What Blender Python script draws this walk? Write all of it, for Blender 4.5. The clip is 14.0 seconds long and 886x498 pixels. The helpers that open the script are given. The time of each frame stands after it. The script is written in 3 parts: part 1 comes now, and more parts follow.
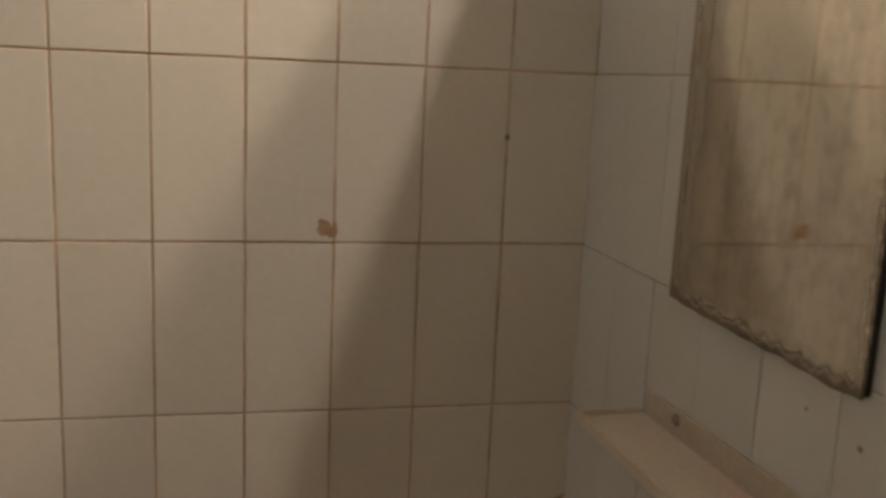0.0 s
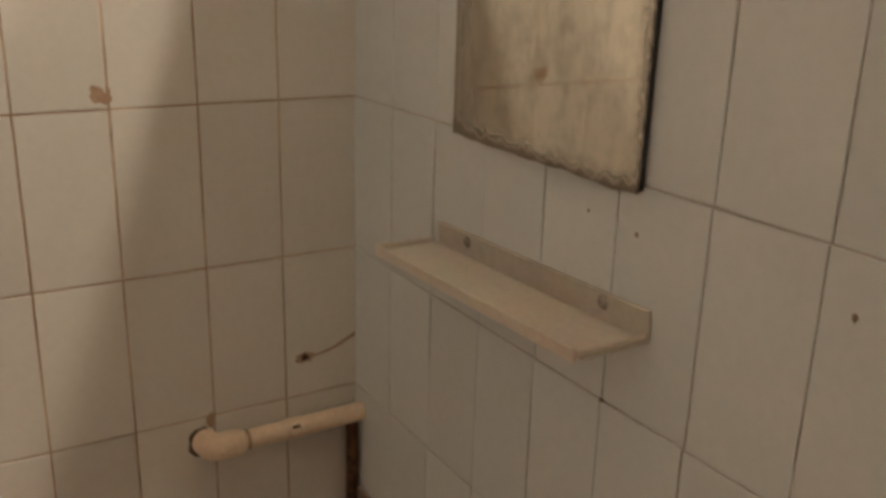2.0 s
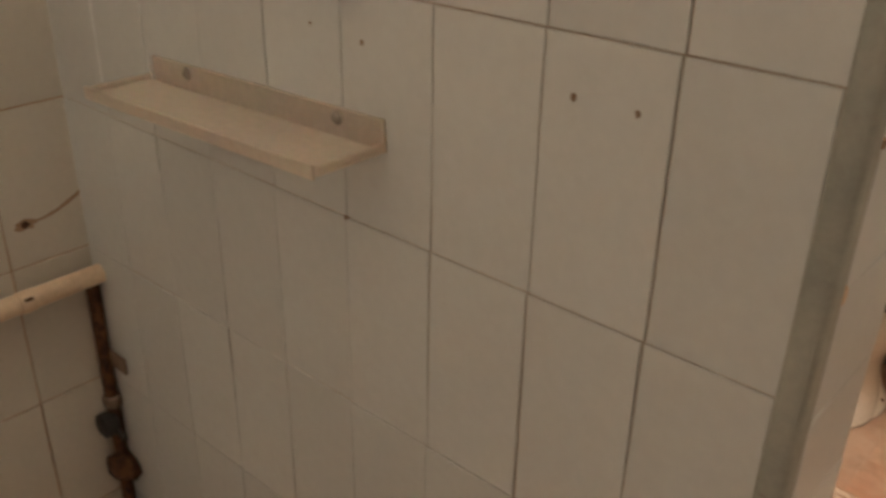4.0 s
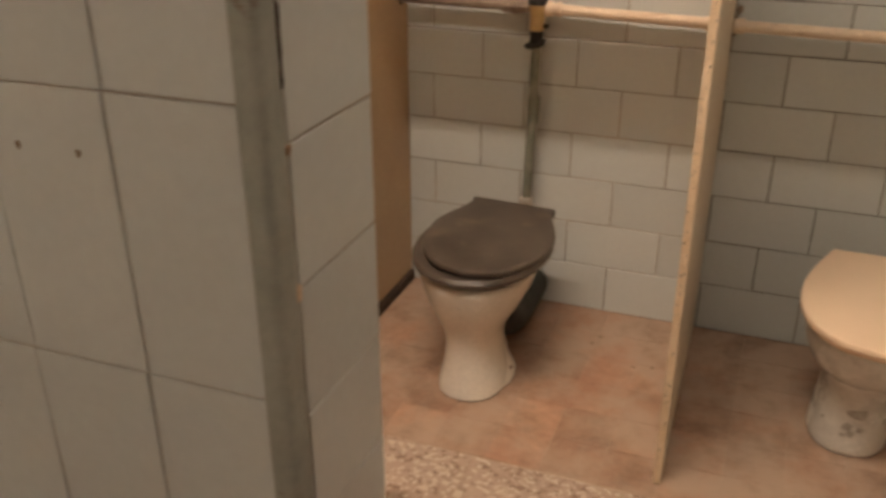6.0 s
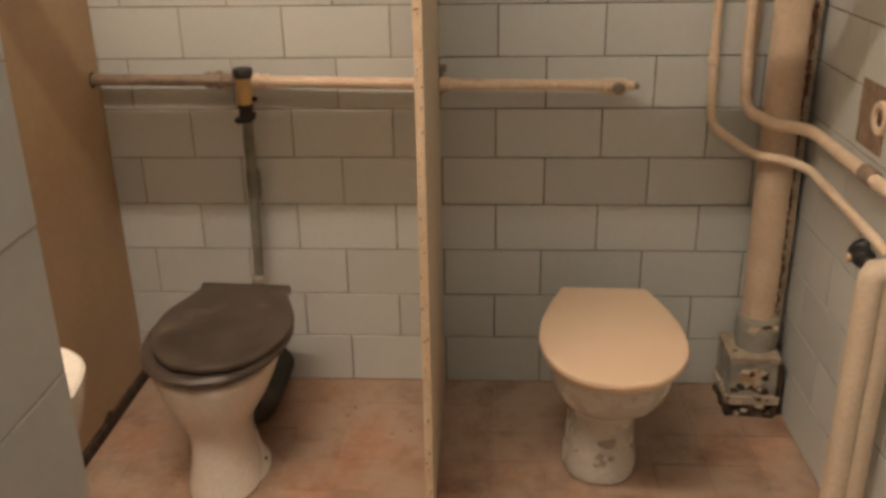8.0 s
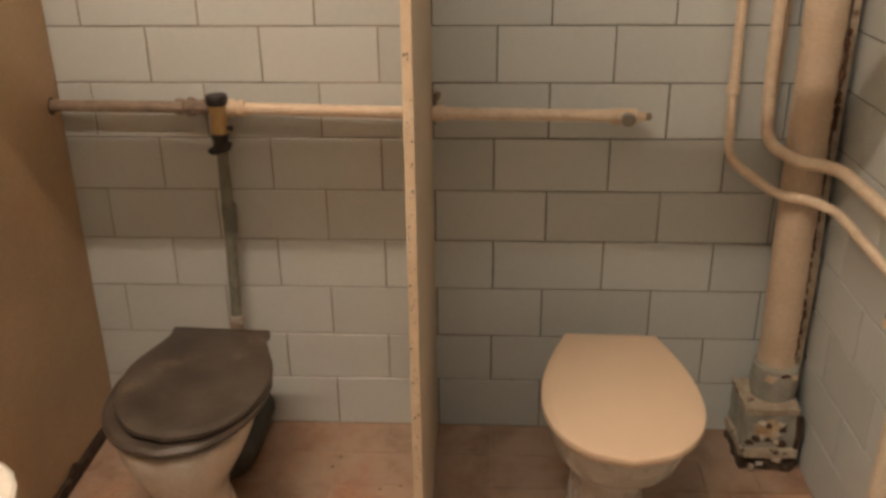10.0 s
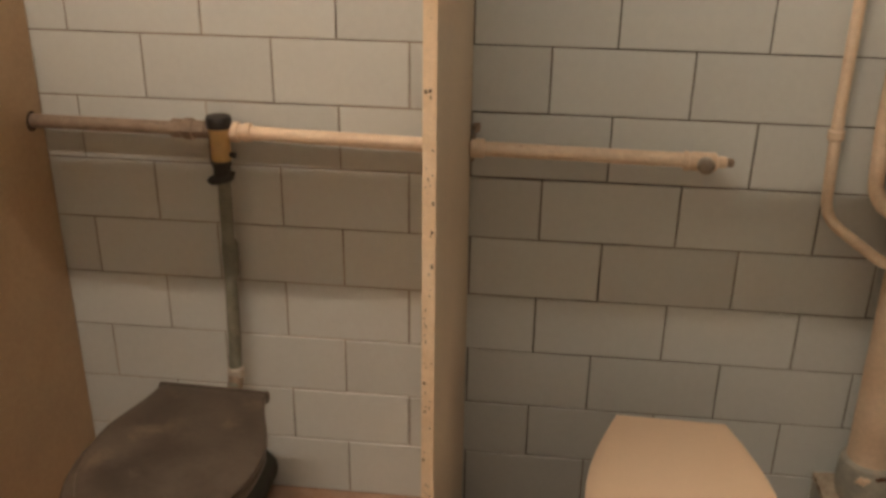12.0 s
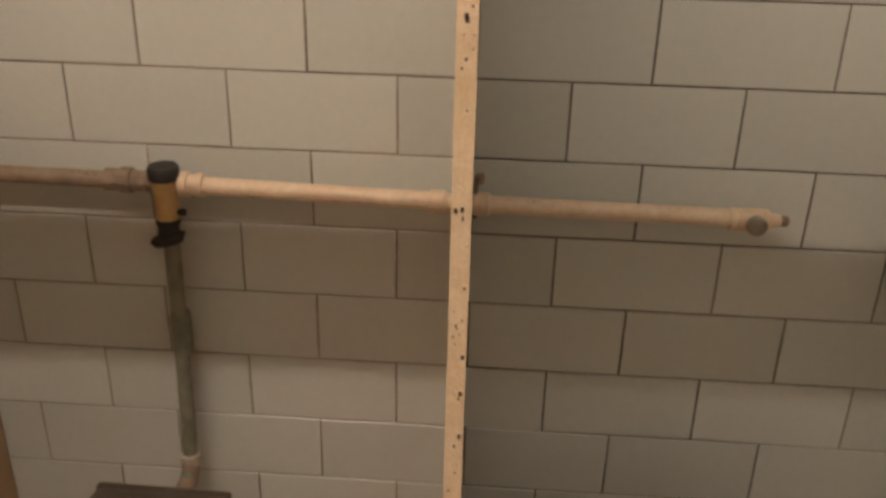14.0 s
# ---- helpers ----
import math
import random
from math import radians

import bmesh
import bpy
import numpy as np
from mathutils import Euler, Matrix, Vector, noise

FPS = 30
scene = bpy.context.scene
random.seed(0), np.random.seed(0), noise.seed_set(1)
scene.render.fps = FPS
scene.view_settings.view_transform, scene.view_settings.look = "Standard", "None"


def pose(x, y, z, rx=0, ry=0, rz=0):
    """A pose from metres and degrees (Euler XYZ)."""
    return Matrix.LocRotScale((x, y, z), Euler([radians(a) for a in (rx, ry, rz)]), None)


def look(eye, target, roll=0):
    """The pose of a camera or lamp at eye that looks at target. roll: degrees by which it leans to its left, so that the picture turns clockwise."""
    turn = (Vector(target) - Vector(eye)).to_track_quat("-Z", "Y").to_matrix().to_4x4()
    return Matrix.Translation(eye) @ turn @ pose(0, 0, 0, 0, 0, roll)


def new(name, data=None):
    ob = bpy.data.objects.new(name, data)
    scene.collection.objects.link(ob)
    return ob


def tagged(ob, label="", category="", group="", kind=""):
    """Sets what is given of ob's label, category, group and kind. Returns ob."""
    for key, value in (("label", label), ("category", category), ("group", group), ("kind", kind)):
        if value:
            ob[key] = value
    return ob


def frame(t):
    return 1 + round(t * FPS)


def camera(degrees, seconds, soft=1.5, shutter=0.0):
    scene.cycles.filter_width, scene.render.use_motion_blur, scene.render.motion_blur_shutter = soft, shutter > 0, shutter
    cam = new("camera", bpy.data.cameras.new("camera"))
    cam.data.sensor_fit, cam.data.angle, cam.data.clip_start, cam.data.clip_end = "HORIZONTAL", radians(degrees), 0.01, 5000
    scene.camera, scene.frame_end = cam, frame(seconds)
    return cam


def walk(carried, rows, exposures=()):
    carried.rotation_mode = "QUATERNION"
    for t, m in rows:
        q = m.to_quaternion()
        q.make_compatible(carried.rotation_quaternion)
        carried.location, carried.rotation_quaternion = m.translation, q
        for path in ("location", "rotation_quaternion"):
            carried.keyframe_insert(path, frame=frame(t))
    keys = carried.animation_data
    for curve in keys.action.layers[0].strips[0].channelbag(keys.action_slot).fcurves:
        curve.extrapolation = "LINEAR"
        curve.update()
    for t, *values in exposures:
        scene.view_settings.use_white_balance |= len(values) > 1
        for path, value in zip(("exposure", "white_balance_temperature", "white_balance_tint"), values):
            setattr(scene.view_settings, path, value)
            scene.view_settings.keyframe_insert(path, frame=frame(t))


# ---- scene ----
cam = camera(51.9, 14.0, soft=3.3, shutter=0.4)
PATH = [
    (0, (0.057, -2.726, 1.602), (-1.86, -2.302, 1.222), 2.6),
    (0.5, (0.087, -2.755, 1.604), (-1.78, -2.155, 1.213), 2.4),
    (1, (0.12, -2.799, 1.597), (-1.684, -2.054, 1.161), 2.3),
    (1.5, (0.111, -2.836, 1.578), (-1.612, -1.958, 1.069), 1.6),
    (2, (0.099, -2.889, 1.574), (-1.521, -1.896, 0.953), 1.8),
    (2.2, (0.091, -2.895, 1.57), (-1.49, -1.872, 0.897), 1.3),
    (4.3, (0.099, -2.87, 1.526), (-0.988, -1.471, 0.598), 1.3),
    (4.5, (0.124, -2.874, 1.537), (-0.907, -1.432, 0.61), 1.2),
    (5, (0.181, -2.847, 1.543), (-0.731, -1.318, 0.632), 1.2),
    (5.5, (0.247, -2.787, 1.54), (-0.536, -1.174, 0.654), 0.3),
    (6, (0.313, -2.77, 1.54), (-0.336, -1.083, 0.685), -0.1),
    (6.5, (0.388, -2.811, 1.565), (-0.118, -1.058, 0.745), -0.5),
    (7, (0.375, -2.746, 1.549), (0.016, -0.947, 0.752), -0.6),
    (7.5, (0.335, -2.692, 1.558), (0.125, -0.862, 0.778), -0.8),
    (8, (0.314, -2.657, 1.559), (0.198, -0.809, 0.805), -1.0),
    (8.2, (0.291, -2.645, 1.556), (0.212, -0.789, 0.814), -1.0),
    (10.5, (0.309, -2.296, 1.645), (0.187, -0.476, 0.845), -0.2),
    (11, (0.327, -2.203, 1.614), (0.155, -0.373, 0.821), 0.1),
    (11.5, (0.325, -2.095, 1.598), (0.121, -0.268, 0.811), 0.5),
    (12, (0.302, -1.991, 1.599), (0.103, -0.165, 0.81), 0.8),
    (12.5, (0.257, -1.851, 1.619), (0.096, -0.032, 0.804), 1.1),
    (13, (0.22, -1.746, 1.637), (0.094, 0.066, 0.799), 1.2),
    (13.5, (0.195, -1.667, 1.644), (0.093, 0.142, 0.797), 1.3),
    (14, (0.185, -1.602, 1.635), (0.082, 0.209, 0.792), 1.4),
]
walk(cam, [(t, look(eye, target, roll)) for t, eye, target, roll in PATH],
     [(0.0, -0.34), (1.0, -0.02), (2.0, 0.27), (4.5, 0.43), (5.5, 0.30), (6.5, 0.2), (8.0, 0.06), (11.0, -0.01), (14.0, -0.2)])
# ---- light ----
world = bpy.data.worlds.new("world")
scene.world = world
world.use_nodes = True
world.node_tree.nodes["Background"].inputs[0].default_value = (0.02, 0.02, 0.02, 1)
world.node_tree.nodes["Background"].inputs[1].default_value = 1.0
scene.view_settings.exposure = 0.0


# two bare fluorescent tubes along x: colour, middle, half length and radiance of each
WARM_A, WARM_B = (1.0, 0.775, 0.60), (1.0, 0.84, 0.69)
TUBE_A, TUBE_B = (-0.72, -1.81, 3.013), (-0.14, -1.901, 3.13)
TUBE_HALF, TUBE_RADIUS = 0.60, 0.014
GLOW_A, GLOW_B = 205, 215


# ---- materials ----
def mat(name, c1, c2, scale=8.0, rough=0.45, bump=0.05, metal=0.0, fine=90.0, stain=None, stain_scale=2.2,
        stain_lo=0.55, stain_hi=0.75, vary=0.0, spec=0.5, rough2=None, grit=0.06, stain_amt=0.85, stain_detail=7.0, stain2=None):
    """Two tones by coarse noise, a fine grain, an optional stain at room scale, a shade that differs from piece to piece."""
    m = bpy.data.materials.new(name)
    m.use_nodes = True
    nt = m.node_tree
    n, l = nt.nodes, nt.links
    bsdf = n["Principled BSDF"]
    geo = n.new("ShaderNodeNewGeometry")
    info = n.new("ShaderNodeObjectInfo")

    def noise_node(sc, detail=5.0, ro=0.6):
        q = n.new("ShaderNodeTexNoise")
        q.inputs["Scale"].default_value, q.inputs["Detail"].default_value, q.inputs["Roughness"].default_value = sc, detail, ro
        l.new(geo.outputs["Position"], q.inputs["Vector"])
        return q

    def ramp(src, lo, hi, a=0.0, b=1.0):
        q = n.new("ShaderNodeMapRange")
        q.inputs[1].default_value, q.inputs[2].default_value, q.inputs[3].default_value, q.inputs[4].default_value = lo, hi, a, b
        q.interpolation_type = "SMOOTHSTEP"
        l.new(src, q.inputs[0])
        return q.outputs[0]

    def mix(fac, a, b, mode="MIX"):
        q = n.new("ShaderNodeMix")
        q.data_type, q.blend_type = "RGBA", mode
        for v, sock in ((fac, q.inputs[0]), (a, q.inputs[6]), (b, q.inputs[7])):
            if hasattr(v, "is_linked"):
                l.new(v, sock)
            elif isinstance(v, (int, float)):
                sock.default_value = v
            else:
                sock.default_value = (*v, 1)
        return q.outputs[2]

    coarse = noise_node(scale)
    grain = noise_node(fine, 3.0)
    col = mix(ramp(coarse.outputs["Fac"], 0.3, 0.7), c1, c2)
    g = ramp(grain.outputs["Fac"], 0.25, 0.75, 1 - grit, 1 + grit)
    col = mix(1.0, col, mix(0.0, g, g), "MULTIPLY")
    if vary:
        v = ramp(info.outputs["Random"], 0, 1, 1 - vary, 1 + vary)
        col = mix(1.0, col, mix(0.0, v, v), "MULTIPLY")
    if stain:
        big = noise_node(stain_scale, stain_detail, 0.65)
        col = mix(ramp(big.outputs["Fac"], stain_lo, stain_hi, 0, stain_amt), col, stain)
    if stain2:
        tone, sc2, lo2, hi2, amt2 = stain2
        col = mix(ramp(noise_node(sc2, 8.0, 0.7).outputs["Fac"], lo2, hi2, 0, amt2), col, tone)
    l.new(col, bsdf.inputs["Base Color"])
    r = ramp(coarse.outputs["Fac"], 0.3, 0.7, rough, rough2 if rough2 is not None else min(1, rough + 0.12))
    l.new(r, bsdf.inputs["Roughness"])
    bsdf.inputs["Metallic"].default_value = metal
    bsdf.inputs["Specular IOR Level"].default_value = spec
    if bump:
        b = n.new("ShaderNodeBump")
        b.inputs["Strength"].default_value, b.inputs["Distance"].default_value = bump, 0.004
        h = n.new("ShaderNodeMath")
        h.operation = "ADD"
        l.new(coarse.outputs["Fac"], h.inputs[0])
        l.new(grain.outputs["Fac"], h.inputs[1])
        l.new(h.outputs[0], b.inputs["Height"])
        l.new(b.outputs[0], bsdf.inputs["Normal"])
    return m


M = {}
M["tile_blue"] = mat("pale_blue_tile", (0.588, 0.612, 0.592), (0.600, 0.624, 0.604), 1.5, 0.28, 0, rough2=0.28, grit=0.022, vary=0.06, fine=60)
M["tile_cream"] = mat("cream_tile", (0.66, 0.635, 0.575), (0.67, 0.645, 0.585), 1.5, 0.3, 0, rough2=0.3, grit=0.022, vary=0.05, fine=60)
M["tile_grey"] = mat("pale_grey_blue_tile", (0.628, 0.66, 0.66), (0.638, 0.67, 0.67), 1.5, 0.3, 0, rough2=0.3, grit=0.022, vary=0.03, fine=60)
M["grout_rust"] = mat("rusty_grout", (0.33, 0.175, 0.08), (0.62, 0.45, 0.29), 7, 0.9, 0.3, stain=(0.12, 0.07, 0.04), stain_scale=5, stain_lo=0.60, stain_hi=0.70, stain_amt=0.7)
M["grout_pale"] = mat("pale_dirty_grout", (0.31, 0.24, 0.18), (0.56, 0.49, 0.41), 3.5, 0.9, 0.3)
M["grout_dark"] = mat("dark_grout", (0.018, 0.013, 0.009), (0.17, 0.125, 0.085), 3.6, 0.9, 0.3)
M["grout_brown"] = mat("brown_grout", (0.05, 0.034, 0.022), (0.40, 0.31, 0.235), 3.4, 0.9, 0.3)
# plaster and ceiling are unseen; their tones are set for the light they bounce
M["plaster"] = mat("painted_plaster", (0.41, 0.415, 0.42), (0.47, 0.475, 0.475), 3, 0.8, 0.1, stain=(0.4, 0.33, 0.24), stain_scale=1.3)
M["ceiling"] = mat("ceiling_paint", (0.66, 0.68, 0.63), (0.71, 0.73, 0.67), 3, 0.85, 0.1)
M["trim"] = mat("grey_painted_edge", (0.31, 0.33, 0.30), (0.39, 0.40, 0.36), 12, 0.5, 0.2, stain=(0.16, 0.10, 0.06), stain_scale=14, stain_lo=0.60, stain_hi=0.72)
M["quarry"] = mat("red_quarry_tile", (0.33, 0.17, 0.108), (0.42, 0.255, 0.168), 5, 0.6, 0.12, grit=0.08, fine=40, stain=(0.425, 0.315, 0.235), stain_scale=3.2, stain_lo=0.34, stain_hi=0.58, stain_amt=0.8, stain_detail=5.0, vary=0.14, stain2=((0.15, 0.088, 0.055), 4.6, 0.47, 0.72, 0.62))
M["quarry_joint"] = mat("quarry_joint", (0.36, 0.25, 0.175), (0.52, 0.40, 0.30), 9, 0.9, 0.3)
M["chipboard"] = mat("chipboard_edge", (0.68, 0.52, 0.34), (0.78, 0.62, 0.44), 30, 0.8, 0.35, fine=300, stain=(0.30, 0.17, 0.08), stain_scale=60, stain_lo=0.66, stain_hi=0.74)
M["laminate"] = mat("cream_laminate", (0.60, 0.50, 0.38), (0.66, 0.56, 0.43), 2.5, 0.5, 0.04, stain=(0.42, 0.30, 0.18), stain_scale=1.6, stain_lo=0.6, stain_hi=0.95)
M["tan"] = mat("tan_board", (0.405, 0.275, 0.163), (0.475, 0.335, 0.2), 2.5, 0.42, 0.05, stain=(0.36, 0.20, 0.09), stain_scale=1.8, stain_lo=0.58, stain_hi=0.95)
M["black"] = mat("black_rubber", (0.012, 0.011, 0.011), (0.03, 0.028, 0.026), 20, 0.45, 0.2)
M["dirt"] = mat("dark_dirt", (0.03, 0.018, 0.011), (0.10, 0.06, 0.035), 40, 0.95, 0.6)
M["ceramic"] = mat("white_ceramic", (0.74, 0.70, 0.62), (0.78, 0.75, 0.67), 6, 0.10, 0.01, stain=(0.55, 0.43, 0.29), stain_scale=5, stain_lo=0.62, stain_hi=0.9, rough2=0.18)
M["ceramic_worn"] = mat("worn_white_ceramic", (0.60, 0.57, 0.51), (0.72, 0.69, 0.62), 8, 0.16, 0.03, stain=(0.34, 0.27, 0.19), stain_scale=16, stain_lo=0.58, stain_hi=0.80, rough2=0.35)
M["residue"] = mat("glue_residue", (0.36, 0.32, 0.265), (0.50, 0.46, 0.40), 60, 0.9, 0.3)
M["lid_dark"] = mat("worn_dark_seat", (0.045, 0.034, 0.026), (0.095, 0.074, 0.058), 7, 0.34, 0.10, stain=(0.17, 0.125, 0.09), stain_scale=8, stain_lo=0.52, stain_hi=0.75)
M["lid_white"] = mat("cream_plastic", (0.78, 0.585, 0.41), (0.81, 0.615, 0.44), 3, 0.38, 0, grit=0.01)
# near-black: the outlet's grime plus the shade behind the pan
M["outlet_dark"] = mat("black_green_grime_and_shade", (0.018, 0.022, 0.018), (0.045, 0.05, 0.04), 14, 0.55, 0.2)
M["pipe"] = mat("cream_painted_pipe", (0.72, 0.56, 0.41), (0.80, 0.65, 0.49), 18, 0.36, 0.12, stain=(0.33, 0.20, 0.11), stain_scale=22, stain_lo=0.64, stain_hi=0.78)
M["pipe_brown"] = mat("dirty_brown_pipe", (0.20, 0.145, 0.105), (0.31, 0.235, 0.175), 22, 0.5, 0.25, stain=(0.08, 0.05, 0.035), stain_scale=25, stain_lo=0.55, stain_hi=0.7)
M["pipe_lead"] = mat("grey_green_pipe", (0.13, 0.135, 0.105), (0.25, 0.25, 0.20), 12, 0.45, 0.2, stain=(0.34, 0.33, 0.27), stain_scale=9, stain_lo=0.58, stain_hi=0.72)
M["brass"] = mat("dull_brass", (0.52, 0.36, 0.16), (0.62, 0.45, 0.22), 30, 0.42, 0.1, metal=0.35)
M["steel"] = mat("dull_steel", (0.30, 0.27, 0.23), (0.45, 0.41, 0.36), 30, 0.4, 0.2, metal=0.8)
M["soil"] = mat("flaking_cream_pipe", (0.58, 0.44, 0.31), (0.68, 0.54, 0.40), 9, 0.5, 0.3, stain=(0.36, 0.24, 0.15), stain_scale=9, stain_lo=0.58, stain_hi=0.8)
M["rust"] = mat("rust_crack", (0.035, 0.015, 0.008), (0.16, 0.07, 0.03), 50, 0.95, 0.7)
M["crumble"] = mat("crumbling_render", (0.34, 0.28, 0.21), (0.50, 0.42, 0.32), 24, 0.9, 0.8, stain=(0.10, 0.055, 0.03), stain_scale=17, stain_lo=0.54, stain_hi=0.62)
M["band_grey"] = mat("grey_collar", (0.25, 0.255, 0.225), (0.38, 0.36, 0.30), 16, 0.7, 0.4, stain=(0.42, 0.34, 0.25), stain_scale=22, stain_lo=0.58, stain_hi=0.72, stain2=((0.12, 0.07, 0.04), 30, 0.60, 0.72, 0.8))
M["ochre"] = mat("ochre_render", (0.42, 0.27, 0.14), (0.58, 0.43, 0.28), 40, 0.9, 0.5, stain=(0.12, 0.06, 0.03), stain_scale=45, stain_lo=0.56, stain_hi=0.66)
# brown of the pits, and of the shadow painted round the elbow
M["pit"] = mat("brown_pit_and_shade", (0.05, 0.03, 0.018), (0.17, 0.11, 0.07), 50, 0.95, 0.5)
M["foot_grime"] = mat("grimy_mortar", (0.035, 0.024, 0.016), (0.15, 0.11, 0.075), 26, 0.95, 0.7, stain=(0.36, 0.29, 0.21), stain_scale=24, stain_lo=0.58, stain_hi=0.72)
M["pale_flake"] = mat("pale_flaked_paint", (0.46, 0.385, 0.29), (0.55, 0.47, 0.37), 40, 0.8, 0.4)
M["adhesive"] = mat("brown_adhesive", (0.20, 0.13, 0.085), (0.34, 0.25, 0.18), 22, 0.85, 0.4, stain=(0.5, 0.42, 0.33), stain_scale=10, stain_lo=0.6, stain_hi=0.75)
M["radiator"] = mat("cream_radiator_paint", (0.66, 0.55, 0.42), (0.72, 0.61, 0.47), 8, 0.3, 0.04)
M["stain_brown"] = mat("brown_stain", (0.35, 0.225, 0.14), (0.44, 0.315, 0.215), 40, 0.8, 0.2)
M["bakelite"] = mat("white_bakelite", (0.7, 0.68, 0.62), (0.74, 0.72, 0.66), 5, 0.35, 0.02)


def plastic_shelf():
    m = mat("frosted_peach_plastic", (0.84, 0.76, 0.67), (0.88, 0.80, 0.71), 12, 0.4, 0.05, stain=(0.55, 0.42, 0.3), stain_scale=14, stain_lo=0.6, stain_hi=0.85)
    b = m.node_tree.nodes["Principled BSDF"]
    b.inputs["Transmission Weight"].default_value = 0.55
    b.inputs["Subsurface Weight"].default_value = 0.1
    return m


M["peach"] = plastic_shelf()


def terrazzo():
    m = mat("terrazzo", (0.38, 0.275, 0.21), (0.45, 0.335, 0.26), 5, 0.5, 0.05)
    nt = m.node_tree
    n, l = nt.nodes, nt.links
    b = n["Principled BSDF"]
    base = b.inputs["Base Color"].links[0].from_socket
    geo = n.new("ShaderNodeNewGeometry")
    for scale, lo, hi, colour in ((75, 0.16, 0.30, (0.27, 0.18, 0.13)), (95, 0.70, 0.80, (0.55, 0.45, 0.365))):
        v = n.new("ShaderNodeTexVoronoi")
        v.inputs["Scale"].default_value = scale
        v.inputs["Randomness"].default_value = 1.0
        l.new(geo.outputs["Position"], v.inputs["Vector"])
        sep = n.new("ShaderNodeSeparateColor")
        l.new(v.outputs["Color"], sep.inputs[0])
        r = n.new("ShaderNodeMapRange")
        r.inputs[1].default_value, r.inputs[2].default_value = (hi, lo) if lo < 0.5 else (lo, hi)
        l.new(sep.outputs[0], r.inputs[0])
        mx = n.new("ShaderNodeMix")
        mx.data_type = "RGBA"
        l.new(r.outputs[0], mx.inputs[0])
        l.new(base, mx.inputs[6])
        mx.inputs[7].default_value = (*colour, 1)
        base = mx.outputs[2]
    l.new(base, b.inputs["Base Color"])
    return m


M["terrazzo"] = terrazzo()

MX0, MX1, MZ0, MZ1 = -1.128, -0.700, 1.297, 1.92


def tarnished_mirror():
    m = bpy.data.materials.new("tarnished_mirror")
    m.use_nodes = True
    nt = m.node_tree
    n, l = nt.nodes, nt.links
    b = n["Principled BSDF"]
    geo = n.new("ShaderNodeNewGeometry")
    sep = n.new("ShaderNodeSeparateXYZ")
    l.new(geo.outputs["Position"], sep.inputs[0])

    def math(op, a, c):
        q = n.new("ShaderNodeMath")
        q.operation, q.use_clamp = op, False
        for v, s in ((a, q.inputs[0]), (c, q.inputs[1])):
            if isinstance(v, (int, float)):
                s.default_value = v
            else:
                l.new(v, s)
        return q.outputs[0]

    stretch = n.new("ShaderNodeMapping")
    stretch.inputs["Scale"].default_value = (1, 1, 0.28)
    l.new(geo.outputs["Position"], stretch.inputs["Vector"])
    no = n.new("ShaderNodeTexNoise")
    no.inputs["Scale"].default_value, no.inputs["Detail"].default_value, no.inputs["Roughness"].default_value = 16, 8, 0.68
    l.new(stretch.outputs[0], no.inputs["Vector"])
    n2 = n.new("ShaderNodeTexNoise")
    n2.inputs["Scale"].default_value, n2.inputs["Detail"].default_value = 45, 6
    l.new(geo.outputs["Position"], n2.inputs["Vector"])
    left = math("SUBTRACT", sep.outputs[0], MX0)
    low = math("SUBTRACT", sep.outputs[2], MZ0)
    right = math("SUBTRACT", MX1, sep.outputs[0])
    wob = math("MULTIPLY", math("SUBTRACT", n2.outputs["Fac"], 0.5), 0.05)

    def fringe(distance, reach, gain):
        d = math("DIVIDE", math("MAXIMUM", math("SUBTRACT", reach, math("ADD", distance, wob)), 0), reach)
        return math("MULTIPLY", math("POWER", d, 2.2), gain)

    edge = math("ADD", math("ADD", fringe(left, 0.12, 0.75), fringe(low, 0.040, 1.15)), fringe(right, 0.035, 0.55))
    total = math("ADD", edge, math("MULTIPLY", math("SUBTRACT", no.outputs["Fac"], 0.46), 0.65))
    total = math("ADD", total, math("MULTIPLY", math("SUBTRACT", n2.outputs["Fac"], 0.5), 0.30))
    clamp = n.new("ShaderNodeClamp")
    clamp.inputs[2].default_value = 0.92
    l.new(total, clamp.inputs[0])
    r = n.new("ShaderNodeMapRange")
    r.inputs[1].default_value, r.inputs[2].default_value, r.inputs[3].default_value, r.inputs[4].default_value = 0, 1, 0.035, 0.5
    l.new(clamp.outputs[0], r.inputs[0])
    l.new(r.outputs[0], b.inputs["Roughness"])
    met = math("SUBTRACT", 1.0, clamp.outputs[0])
    l.new(met, b.inputs["Metallic"])
    mx = n.new("ShaderNodeMix")
    mx.data_type = "RGBA"
    l.new(clamp.outputs[0], mx.inputs[0])
    mx.inputs[6].default_value = (0.73, 0.69, 0.60, 1)
    mx.inputs[7].default_value = (0.11, 0.085, 0.058, 1)
    l.new(mx.outputs[2], b.inputs["Base Color"])
    return m


M["mirror"] = tarnished_mirror()


# ---- mesh helpers ----
def finish(name, bm, material, smooth=False, angle=35):
    me = bpy.data.meshes.new(name)
    bmesh.ops.recalc_face_normals(bm, faces=bm.faces)
    if smooth:
        for f in bm.faces:
            f.smooth = True
        for e in bm.edges:
            e.smooth = len(e.link_faces) == 2 and e.calc_face_angle(0) < radians(angle)
    bm.to_mesh(me)
    bm.free()
    me.materials.append(M[material])
    return me


def part(name, bm, material, parent=None, label="", smooth=False, at=None, angle=35):
    ob = new(name, finish(name, bm, material, smooth, angle))
    if at is not None:
        ob.matrix_basis = at
    if parent is not None:
        ob.parent = parent
    if label:
        ob["label"] = label
    return ob


